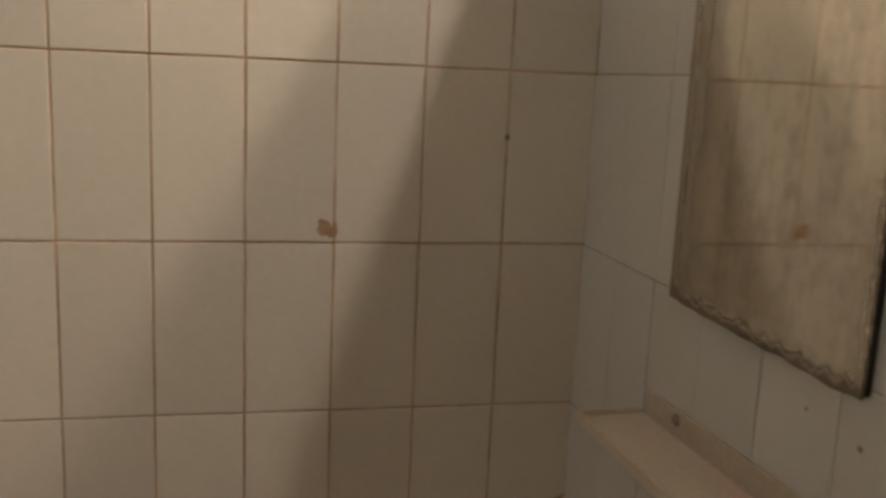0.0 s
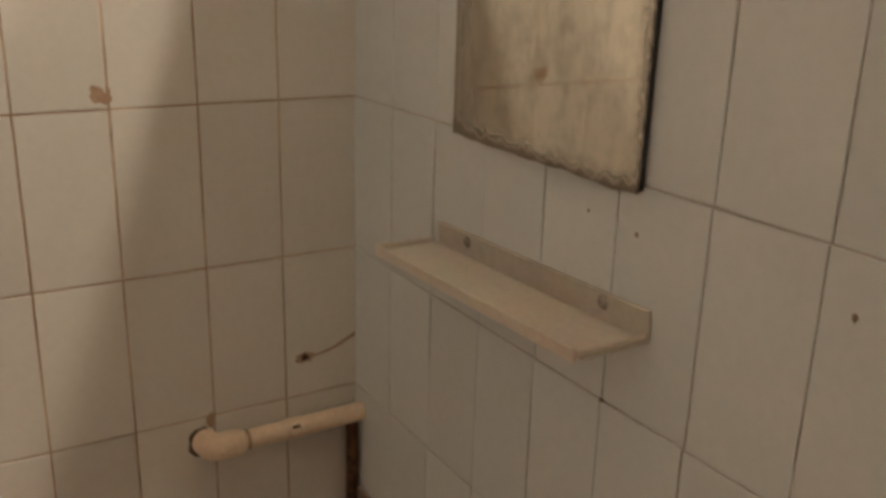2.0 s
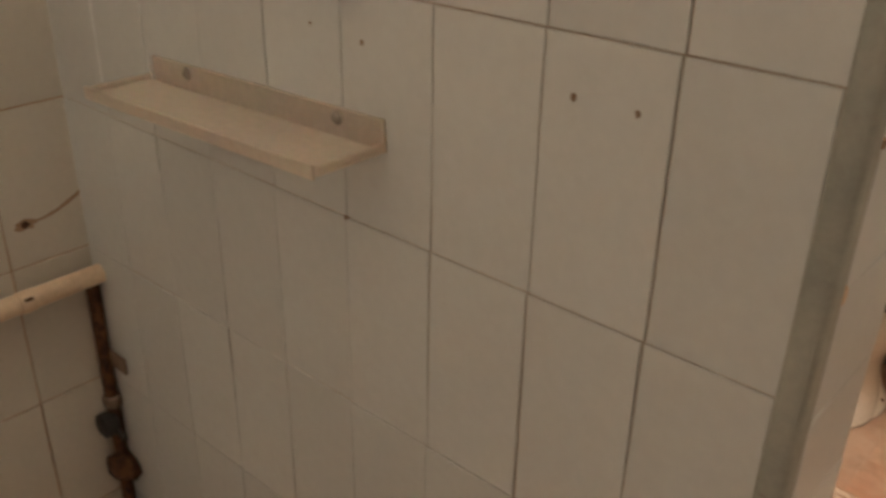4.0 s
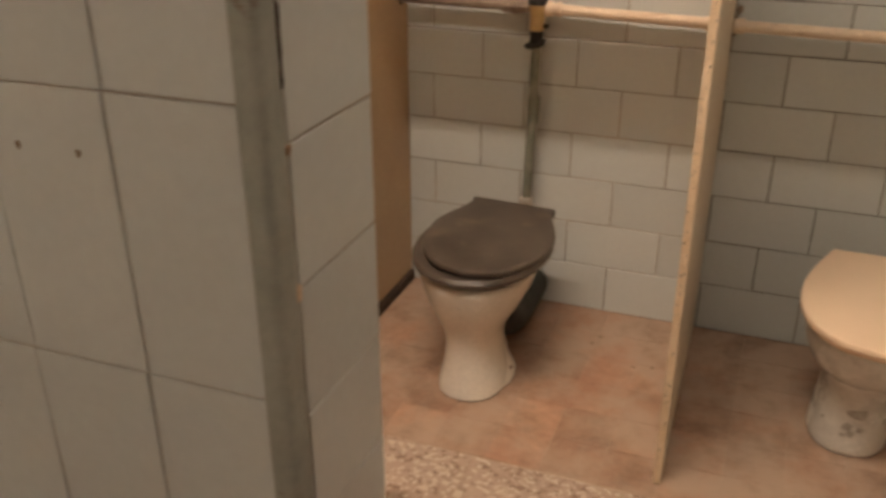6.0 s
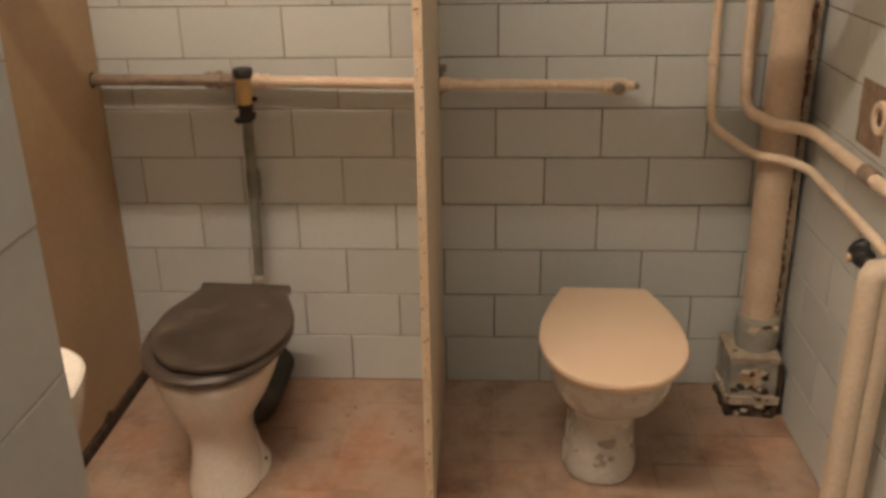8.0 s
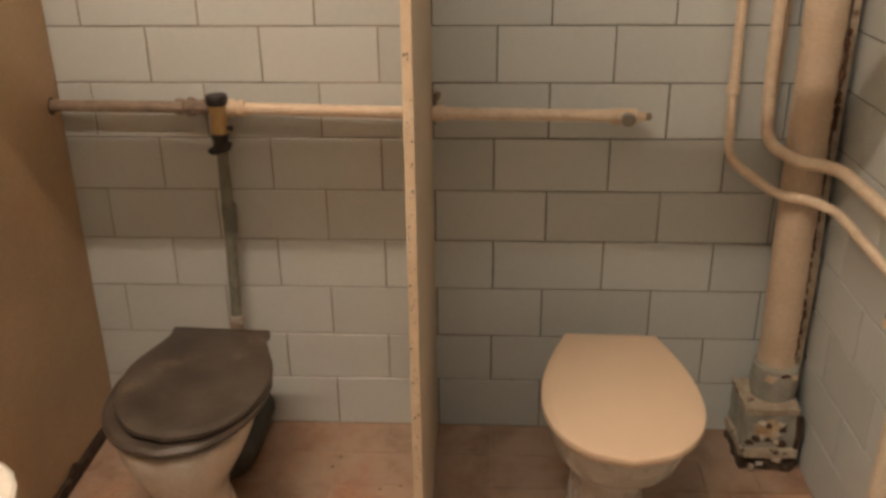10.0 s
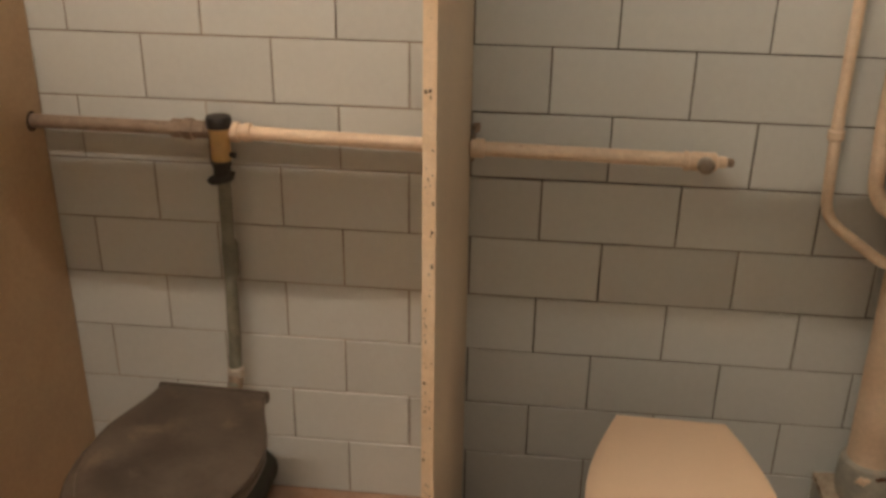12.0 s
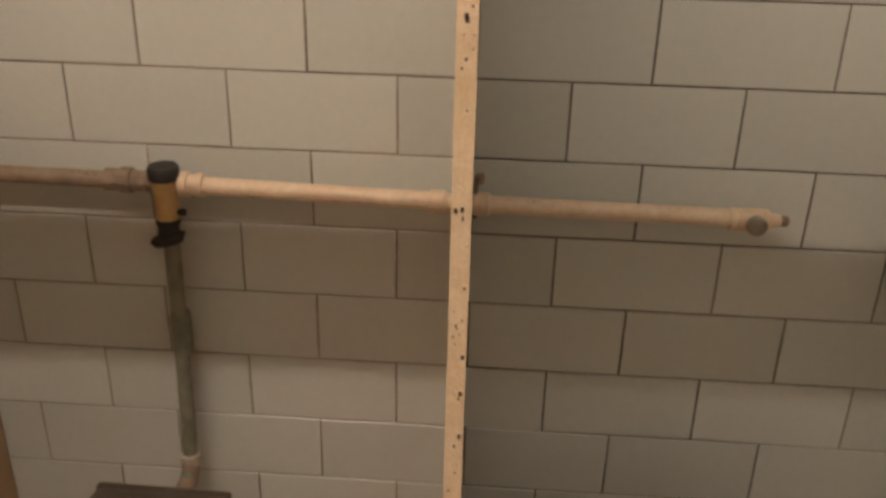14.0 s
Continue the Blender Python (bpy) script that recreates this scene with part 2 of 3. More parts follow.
def thing(name, label, category, at=None, group=""):
    ob = new(name)
    ob.empty_display_size = 0.05
    if at is not None:
        ob.matrix_basis = at
    return tagged(ob, label, category, group)


def bm_box(a, b, bevel=0.0, seg=2):
    bm = bmesh.new()
    bmesh.ops.create_cube(bm, size=1)
    for v in bm.verts:
        v.co = [a[i] + (b[i] - a[i]) * (v.co[i] + 0.5) for i in range(3)]
    if bevel:
        bmesh.ops.bevel(bm, geom=bm.edges[:], offset=bevel, segments=seg, affect="EDGES", profile=0.5)
    return bm


def bm_rings(rings, cap=True):
    """A skin over rings of equal count."""
    bm = bmesh.new()
    vs = [[bm.verts.new(p) for p in ring] for ring in rings]
    k = len(rings[0])
    for a, b in zip(vs, vs[1:]):
        for i in range(k):
            bm.faces.new((a[i], a[(i + 1) % k], b[(i + 1) % k], b[i]))
    if cap:
        bm.faces.new(vs[0])
        bm.faces.new(vs[-1])
    return bm


def rounded_path(points, bend, n=6):
    """Points of a pipe's axis with its corners rounded to the given reach."""
    pts = [Vector(p) for p in points]
    out = [pts[0]]
    for a, b, c in zip(pts, pts[1:], pts[2:]):
        r = min(bend, (a - b).length * 0.49, (c - b).length * 0.49)
        p, q = b + (a - b).normalized() * r, b + (c - b).normalized() * r
        for i in range(n + 1):
            t = i / n
            out.append(p * (1 - t) ** 2 + b * 2 * t * (1 - t) + q * t ** 2)
    out.append(pts[-1])
    return out


def bm_tube(points, radius, sides=16, radii=None):
    pts = [Vector(p) for p in points]
    rings = []
    up = None
    for i, p in enumerate(pts):
        d = (pts[min(i + 1, len(pts) - 1)] - pts[max(i - 1, 0)]).normalized()
        if up is None:
            up = d.orthogonal().normalized()
        up = (up - d * up.dot(d)).normalized()
        side = d.cross(up)
        r = radii[i] if radii else radius
        rings.append([p + (up * math.cos(2 * math.pi * k / sides) + side * math.sin(2 * math.pi * k / sides)) * r for k in range(sides)])
    return bm_rings(rings)


def bm_turned(profile, axis="Z", sides=24, at=(0, 0, 0)):
    """A turned body: (radius, height) pairs round an axis."""
    rings = []
    for r, h in profile:
        ring = []
        for k in range(sides):
            c, s = math.cos(2 * math.pi * k / sides) * r, math.sin(2 * math.pi * k / sides) * r
            p = {"Z": (c, s, h), "X": (h, c, s), "Y": (c, h, s)}[axis]
            ring.append(Vector(p) + Vector(at))
        rings.append(ring)
    return bm_rings(rings)


def bm_blob(centre, size, seed, rough=0.3, detail=2):
    bm = bmesh.new()
    bmesh.ops.create_icosphere(bm, subdivisions=detail, radius=1)
    for v in bm.verts:
        k = 1 + rough * noise.noise(v.co * 2.1 + Vector((seed, seed * 1.7, 0)))
        v.co = Vector((v.co.x * size[0], v.co.y * size[1], v.co.z * size[2])) * k + Vector(centre)
    return bm


def join(*bms):
    out = bmesh.new()
    for b in bms:
        me = bpy.data.meshes.new("tmp")
        b.to_mesh(me)
        b.free()
        out.from_mesh(me)
        bpy.data.meshes.remove(me)
    return out


# ---- plan ----
X_LEFT, X_RIGHT = -1.515, 1.200
Y_MIRROR, Y_RETURN = -2.112, -1.897
X_END = -0.105
Y_SOUTH, Z_CEIL = -4.30, 3.35
Z_MIRROR_WALL = 2.50
TILE = 0.155
GAP = 0.0036


def structure(name, bm, material, label):
    return tagged(part(name, bm, material), label, "setting", kind="structure")


wall_back = structure("wall_north", bm_box((0.138, 0.0035, -0.1), (X_RIGHT + 0.2, 0.2, Z_CEIL)), "grout_dark", "wall of pale blue glazed tiles with dark grimy joints")
wall_back_pale = structure("wall_north_2", bm_box((X_LEFT - 0.2, 0.0035, -0.1), (0.138, 0.2, Z_CEIL)), "grout_brown", "wall of pale blue glazed tiles with brown joints")
wall_left = structure("wall_west", bm_box((X_LEFT - 0.2, Y_SOUTH, -0.1), (X_LEFT - 0.0028, 0.0035, Z_CEIL)), "grout_rust", "cream glazed tile wall with rust-brown joints")
wall_mirror = structure("wall_divider", bm_box((X_LEFT - 0.002, Y_MIRROR + 0.0028, -0.02), (X_END - 0.0028, Y_RETURN, Z_MIRROR_WALL)), "grout_pale", "tiled dividing wall that ends short of the ceiling")
wall_right = structure("wall_east", bm_box((X_RIGHT + 0.003, Y_SOUTH, -0.1), (X_RIGHT + 0.2, 0.0035, Z_CEIL)), "grout_dark", "wall of pale blue tiles with pipes along it")
# south wall and ceiling close the room out of view and bounce the light
wall_south = structure("wall_south", bm_box((X_LEFT - 0.2, Y_SOUTH - 0.2, -0.1), (X_RIGHT + 0.2, Y_SOUTH, Z_CEIL)), "plaster", "plain painted plaster wall")
ceiling = structure("ceiling", bm_box((X_LEFT - 0.2, Y_SOUTH - 0.2, Z_CEIL), (X_RIGHT + 0.2, 0.2, Z_CEIL + 0.15)), "ceiling", "plain pale painted ceiling")
floor = structure("floor", bm_box((X_LEFT - 0.2, Y_SOUTH - 0.2, -0.12), (X_RIGHT + 0.2, 0.2, -0.0015)), "quarry_joint", "worn floor of terrazzo and red quarry tiles")

# rounded painted edge where the dividing wall ends
edge = structure("trim", join(bm_box((X_END - 0.030, Y_MIRROR - 0.006, -0.01), (X_END + 0.002, Y_MIRROR + 0.034, Z_MIRROR_WALL), 0.010, 3)), "trim", "grey-painted metal corner strip, chipped and grimy")
for k, z in enumerate((1.118, 1.266)):
    part("chip", bm_blob((X_END + 0.001, Y_MIRROR + 0.030, z), (0.003, 0.005, 0.010 - 0.004 * k), k + 3, 0.5, 2), "stain_brown" if k else "pipe", edge)
for k, (z, tall) in enumerate(((1.372, 0.030), (1.425, 0.024), (1.480, 0.030), (1.334, 0.010))):
    part("chip", bm_blob((X_END + 0.001, Y_MIRROR + 0.029, z), (0.002, 0.003, tall), k + 9, 0.6, 2), "dirt", edge, "dark chipped streak")

# ---- partitions of the stalls ----
Z_TOP = 1.955
mid = thing("partition", "cream laminated chipboard partition with a raw, stapled front edge", "partition",
            Matrix.Translation((0.158, -0.852, 0)) @ pose(0, 0, 0, 0, 0, 1.4))
part("panel", bm_box((-0.0088, 0.004, 0.004), (0.0088, 0.846, Z_TOP), 0.0015, 1), "laminate", mid)
part("edge_strip", bm_box((-0.0092, 0.0, 0.004), (0.0092, 0.0036, Z_TOP)), "chipboard", mid, "raw chipboard edge with staple marks")
rnd = random.Random(4)
for k in range(130):
    z = rnd.uniform(0.1, 1.9)
    x = rnd.uniform(-0.006, 0.006)
    s = rnd.choice((0.0007, 0.0009, 0.0011, 0.0014, 0.0024))
    part("staple_mark", bm_box((x - s * 0.7, -0.0008, z - s), (x + s * 0.7, 0.001, z + s)), "dirt", mid)

side = thing("partition", "tan board stall partition on a dark plinth", "partition", pose(-0.873, 0, 0))
part("panel", bm_box((-0.018, -0.90, 0.041), (0.0, -0.004, Z_TOP), 0.002, 1), "tan", side)
part("plinth", bm_box((-0.016, -0.895, 0.0), (0.012, -0.004, 0.040), 0.006, 2), "dirt", side, "dark grimy plinth strip")
part("pipe_hole", bm_turned([(0.016, -0.001), (0.024, 0.0005), (0.023, 0.002), (0.016, 0.002)], "X", 20, (0.0, -0.055, 1.026)), "dirt", side, "dark ragged hole round the pipe")
part("splinter", bm_blob((0.006, -0.33, 0.045), (0.008, 0.03, 0.018), 8, 0.5), "dirt", side)

# rail is out of view, set where its shadow bands on the tiles require
rail = thing("header_rail", "painted wooden header rail across the stall fronts, unseen, placed for its shadow bands", "rail")
part("rail", bm_box((X_LEFT, -0.915, 1.812), (X_RIGHT, -0.888, 1.955), 0.003, 1), "laminate", rail)


# ---- toilets ----
def egg(z, cx, hw, yf, yb, n=36, p=2.3):
    """A rounded outline at one height: half width, front and back."""
    ring = []
    cy = (yf + yb) / 2
    hl = (yb - yf) / 2
    for k in range(n):
        a = 2 * math.pi * k / n
        c, s = math.cos(a), math.sin(a)
        x = math.copysign(abs(c) ** (2 / p), c) * hw
        y = math.copysign(abs(s) ** (2 / p), s) * hl
        ring.append((cx + x * (1 - 0.12 * max(0, y / hl)), cy + y, z))
    return ring


def seat_outline(back, shoulder, wide, length, n=26, concave=0.0):
    """Half outline from the back edge to the front, mirrored into a closed loop (x, y)."""
    half = []
    for i in range(n + 1):
        s = i / n
        mid_s = 0.45 if concave else 0.55
        if s < mid_s:
            t = s / mid_s
            e = math.sin(t * math.pi / 2) if not concave else t * t * (3 - 2 * t)
            w = back + (wide - back) * e
        else:
            t = (s - mid_s) / (1 - mid_s)
            w = wide * math.sqrt(max(0.0, 1 - t ** 2.25))
        half.append((w, -s * length))
    loop = half[:-1] + [(0, -length)] + [(-x, y) for x, y in reversed(half[:-1])]
    return loop


def bm_slab(loop, z0, z1, edge):
    """A plate with a rounded rim, from an outline."""
    cx = 0
    cy = sum(p[1] for p in loop) / len(loop)

    def ring(z, inset):
        out = []
        for x, y in loop:
            d = math.hypot(x - cx, y - cy)
            k = (d - inset) / d
            out.append((cx + (x - cx) * k, cy + (y - cy) * k, z))
        return out
    e = edge
    return bm_rings([ring(z0, e), ring(z0 + e * 0.3, e * 0.3), ring(z0 + e, 0), ring(z1 - e, 0), ring(z1 - e * 0.3, e * 0.3), ring(z1, e), ring(z1 + 0.002, e * 4)])


def bm_ring_seat(loop, z0, z1, inner, edge):
    cy = sum(p[1] for p in loop) / len(loop)

    def ring(z, inset):
        return [(x * (1 - inset / max(0.02, math.hypot(x, y - cy))), cy + (y - cy) * (1 - inset / max(0.02, math.hypot(x, y - cy))), z) for x, y in loop]
    rings = [ring(z0, edge), ring(z0 + edge, 0), ring(z1 - edge, 0), ring(z1, edge), ring(z1, inner - edge), ring(z1 - edge, inner), ring(z0 + edge, inner), ring(z0, inner - edge)]
    return bm_rings(rings + [rings[0]], cap=False)


def pan(parent, material, rings, label=""):
    bm = bm_rings([egg(*r) for r in rings])
    ob = part("pan", bm, material, parent, label, smooth=True, angle=60)
    sub = ob.modifiers.new("smooth", "SUBSURF")
    sub.levels = sub.render_levels = 1
    return ob


dark = thing("toilet", "white ceramic toilet pan with a closed, worn dark brown seat lid", "toilet", pose(-0.443, -0.222, 0, 0, 0, 1.0), "toilets in the stalls")
pan(dark, "ceramic", [
    (0.0, 0.0, 0.096, -0.463, -0.20), (0.004, 0.0, 0.103, -0.470, -0.19), (0.03, -0.001, 0.100, -0.465, -0.19), (0.08, -0.003, 0.085, -0.452, -0.18), (0.15, -0.004, 0.078, -0.444, -0.18),
    (0.20, -0.003, 0.086, -0.452, -0.16), (0.25, -0.002, 0.118, -0.474, -0.11), (0.30, 0, 0.143, -0.494, -0.07), (0.35, 0, 0.162, -0.508, -0.04), (0.38, 0, 0.169, -0.513, -0.03), (0.398, 0, 0.170, -0.514, -0.03)])
flange = bm_rings([egg(z, -0.002, hw, yf, yb, 28, 2.8) for z, hw, yf, yb in ((0.0, 0.112, -0.39, -0.17), (0.012, 0.114, -0.39, -0.17), (0.022, 0.109, -0.38, -0.175), (0.05, 0.086, -0.34, -0.185), (0.10, 0.072, -0.32, -0.19))])
part("foot_flange", flange, "ceramic", dark, smooth=True, angle=60)
for x in (0.094, -0.098):
    part("bolt", bm_turned([(0.010, 0.015), (0.010, 0.030), (0.005, 0.035)], at=(x, -0.282, 0), sides=8), "rust", dark, "rusty floor bolt")
# outlet made thicker and blacker to take in the shadow behind the pan
part("outlet", bm_tube(rounded_path([(0.012, -0.17, 0.16), (0.022, -0.06, 0.066), (0.024, 0.218, 0.066)], 0.06), 0.064), "outlet_dark", dark, "black-green grimy waste outlet, enlarged and darkened for the floor shade", smooth=True)
lo = seat_outline(0.118, 0, 0.199, 0.530, concave=1)
part("seat", bm_ring_seat(lo, 0.400, 0.424, 0.07, 0.008), "lid_dark", dark, "dark brown seat ring", smooth=True)
WARP = pose(0, 0, 0.0, 0, 2.0, 0)
lid_loop = seat_outline(0.128, 0, 0.184, 0.507, concave=1)
part("lid", bm_slab(lid_loop, 0.430, 0.448, 0.006), "lid_dark", dark, "scuffed dark brown lid, slightly warped", smooth=True, at=WARP)
part("hinge_bar", bm_box((-0.133, -0.016, 0.422), (0.133, 0.006, 0.450), 0.007, 2), "lid_dark", dark, smooth=True, at=WARP)

pale = thing("toilet", "white ceramic toilet with closed cream lid and glue-stained foot", "toilet", pose(0.632, -0.190, 0, 0, 0, -1.6), "toilets in the stalls")
pan2 = pan(pale, "ceramic_worn", [
    (0.0, -0.014, 0.102, -0.374, -0.10), (0.004, -0.014, 0.106, -0.377, -0.09), (0.06, -0.013, 0.102, -0.364, -0.085), (0.13, -0.011, 0.093, -0.353, -0.07), (0.19, -0.008, 0.092, -0.368, -0.06),
    (0.222, -0.004, 0.104, -0.390, -0.04), (0.245, 0, 0.132, -0.425, -0.035), (0.285, 0, 0.160, -0.475, -0.03), (0.345, 0, 0.172, -0.492, -0.02), (0.375, 0, 0.176, -0.498, -0.02), (0.392, 0, 0.176, -0.498, -0.02)])
disc = bmesh.new()
bmesh.ops.create_icosphere(disc, subdivisions=3, radius=1)
for v in disc.verts:
    v.co = (v.co.x * 0.027 - 0.006, v.co.y * 0.006 - 0.3525, v.co.z * 0.032 + 0.132)
part("residue", disc, "residue", pan2, "round patch of old glue", smooth=True)
rnd = random.Random(11)
for k in range(9):
    a = rnd.uniform(-0.9, 0.9)
    z = rnd.uniform(0.015, 0.10)
    x, y = math.sin(a) * 0.093 - 0.013, -0.225 - math.cos(a) * 0.136
    part("residue", bm_blob((x, y, z), (rnd.uniform(0.008, 0.018), 0.0045, rnd.uniform(0.006, 0.014)), k * 3.1, 0.8, 2), "residue", pan2, smooth=True)
lo2 = seat_outline(0.125, 0, 0.186, 0.545)
part("seat", bm_ring_seat(lo2, 0.394, 0.412, 0.07, 0.006), "lid_white", pale, smooth=True)
part("lid", bm_slab(seat_outline(0.122, 0, 0.193, 0.566), 0.414, 0.434, 0.006), "lid_white", pale, "smooth cream plastic lid", smooth=True)
for x in (-0.07, 0.07):
    part("hinge", bm_turned([(0.011, -0.02), (0.011, 0.02)], "X", 12, (x, 0.004, 0.412)), "lid_white", pale, smooth=True)
part("outlet", bm_tube(rounded_path([(0, -0.16, 0.20), (0, 0.0, 0.12), (0, 0.186, 0.12)], 0.06), 0.052), "ceramic_worn", pale, smooth=True)

# ---- flushing pipe on the back wall ----
main = thing("flushing_pipe", "brown and cream-painted water pipe on the tiles with a flush valve", "pipe")
PY, PZ = -0.055, 1.008
part("brown_pipe", bm_tube([(-0.93, PY, PZ + 0.020), (-0.44, PY, PZ + 0.016)], 0.0165, 20), "pipe_brown", main, "dirty brown pipe", smooth=True)
cp = part("coupling", bm_turned([(0.017, -0.535), (0.023, -0.533), (0.023, -0.512), (0.020, -0.510), (0.020, -0.504), (0.026, -0.502), (0.026, -0.484), (0.021, -0.482), (0.021, -0.455), (0.017, -0.453)], "X", 8, (0, PY, PZ + 0.017)), "pipe_brown", main)
part("coupling", bm_turned([(0.016, -0.395), (0.024, -0.393), (0.024, -0.378), (0.019, -0.376), (0.019, -0.366), (0.022, -0.364), (0.022, -0.350), (0.016, -0.348)], "X", 16, (0, PY, PZ + 0.014)), "pipe", main, smooth=True)
part("cream_pipe", bm_tube([(-0.40, PY, PZ + 0.014), (0.135, PY, PZ + 0.002)], 0.0165, 20), "pipe", main, "cream-painted pipe", smooth=True)
part("socket", bm_turned([(0.017, 0.070), (0.021, 0.072), (0.021, 0.098), (0.017, 0.100)], "X", 16, (0, PY, PZ + 0.003)), "pipe", main, smooth=True)
part("socket", bm_turned([(0.017, 0.150), (0.022, 0.152), (0.022, 0.178), (0.018, 0.182)], "X", 16, (0, PY, PZ + 0.002)), "pipe", main, smooth=True)
part("cream_pipe", bm_tube([(0.12, PY, PZ + 0.002), (0.655, PY, PZ - 0.004)], 0.0165, 20), "pipe", main, smooth=True)
part("end_fitting", bm_turned([(0.018, 0.612), (0.022, 0.614), (0.022, 0.622), (0.019, 0.624), (0.021, 0.632), (0.021, 0.680), (0.013, 0.686), (0.013, 0.700), (0.009, 0.706)], "X", 18, (0, PY, PZ - 0.005)), "pipe", main, "cream pipe end with a plug", smooth=True)
part("plug", bm_turned([(0.014, -0.016), (0.018, -0.018), (0.018, -0.030), (0.012, -0.034)], "Y", 18, (0.657, PY, PZ - 0.007)), "steel", main, "round grey plug", smooth=True)
part("bracket", join(bm_box((0.150, -0.060, PZ - 0.028), (0.158, 0.0, PZ + 0.030), 0.002, 1), bm_blob((0.160, -0.040, PZ + 0.045), (0.010, 0.008, 0.012), 4, 0.5)), "pipe_brown", main)
valve = part("valve_body", bm_turned([(0.019, 0.955), (0.023, 0.958), (0.0225, 1.0), (0.0245, 1.03), (0.0245, 1.036)], "Z", 20, (-0.420, PY - 0.010, 0)), "brass", main, "yellowed brass flush valve", smooth=True)
part("valve_cap", bm_turned([(0.027, 1.034), (0.029, 1.037), (0.029, 1.056), (0.026, 1.061), (0.012, 1.063)], "Z", 20, (-0.420, PY - 0.010, 0)), "black", valve, "black cap", smooth=True)
part("valve_tail", join(bm_turned([(0.016, 0.905), (0.021, 0.912), (0.020, 0.940), (0.023, 0.946), (0.023, 0.957)], "Z", 16, (-0.421, PY - 0.010, 0)),
                       bm_tube([(-0.449, PY - 0.016, 0.908), (-0.425, PY - 0.026, 0.912), (-0.398, PY - 0.020, 0.920), (-0.396, PY - 0.016, 0.934)], 0.009, 10),
                       bm_blob((-0.440, PY - 0.018, 0.910), (0.016, 0.016, 0.011), 2.0, 0.2)), "black", valve, "black tail and lever", smooth=True)
part("lever_stub", bm_turned([(0.005, -0.398), (0.007, -0.392), (0.007, -0.384)], "X", 10, (0, PY - 0.016, 0.972)), "black", valve)
part("flush_pipe", bm_tube(rounded_path([(-0.422, PY, 0.915), (-0.425, PY, 0.76), (-0.428, PY + 0.003, 0.62), (-0.433, PY, 0.42), (-0.435, PY - 0.01, 0.352), (-0.443, PY - 0.21, 0.335)], 0.05), 0.016, 16), "pipe_lead", main, "grey-green flush pipe down to the pan", smooth=True)
part("joint_wrap", bm_turned([(0.017, 0.655), (0.020, 0.665), (0.021, 0.74), (0.018, 0.752)], "Z", 14, (-0.423, PY + 0.002, 0)), "pipe_lead", main, smooth=True)
part("elbow", bm_tube(rounded_path([(-0.434, PY - 0.004, 0.385), (-0.435, PY - 0.012, 0.350), (-0.441, PY - 0.14, 0.338)], 0.03), 0.0195, 14), "pipe_brown", main, smooth=True)
part("collar", bm_turned([(0.017, 0.376), (0.021, 0.380), (0.021, 0.404), (0.017, 0.408)], "Z", 14, (-0.4335, PY - 0.002, 0)), "residue", main, "pale dried joint collar", smooth=True)
part("end_knob", bm_turned([(0.006, 0.700), (0.010, 0.704), (0.010, 0.716), (0.005, 0.720)], "X", 12, (0, PY, PZ - 0.005)), "pipe_brown", main, "brown end knob", smooth=True)

# ---- soil pipe in the corner ----
soil = thing("soil_pipe", "cream-painted soil pipe with a rusty crack on a crumbling base", "pipe")
SX, SY = 1.114, -0.105
part("pipe", bm_tube([(SX + 0.004, SY, 0.27), (SX - 0.006, SY, 1.2), (SX - 0.02, SY, Z_CEIL)], 0.052, 28), "soil", soil, smooth=True)
part("collar", bm_turned([(0.053, 0.312), (0.062, 0.306), (0.065, 0.292), (0.067, 0.245), (0.060, 0.206)], "Z", 28, (SX + 0.004, SY, 0)), "band_grey", soil, "grey chipped socket collar", smooth=True)


def rough_box(a, b, cuts, amount, seed):
    bm = bm_box(a, b)
    bmesh.ops.subdivide_edges(bm, edges=bm.edges[:], cuts=cuts, use_grid_fill=True)
    for v in bm.verts:
        d = noise.noise_vector(v.co * 22 + Vector((seed, 0, 0))) * amount
        v.co += Vector((d.x, d.y, d.z * 0.6))
    return bm


part("base_block", rough_box((1.030, -0.190, 0.072), (1.174, -0.02, 0.186), 11, 0.006, 2), "band_grey", soil, "grey rendered block", smooth=True, angle=70)
part("base_ledge", rough_box((1.020, -0.207, 0.050), (1.178, -0.02, 0.072), 9, 0.007, 5), "crumble", soil, "pale broken ledge", smooth=True, angle=70)
part("base_foot", rough_box((1.026, -0.192, -0.008), (1.176, -0.02, 0.050), 12, 0.015, 9), "foot_grime", soil, "dark ragged foot", smooth=True, angle=70)
part("base_top", rough_box((1.024, -0.193, 0.186), (1.174, -0.03, 0.206), 9, 0.008, 7), "crumble", soil, "pale top ledge", smooth=True, angle=70)
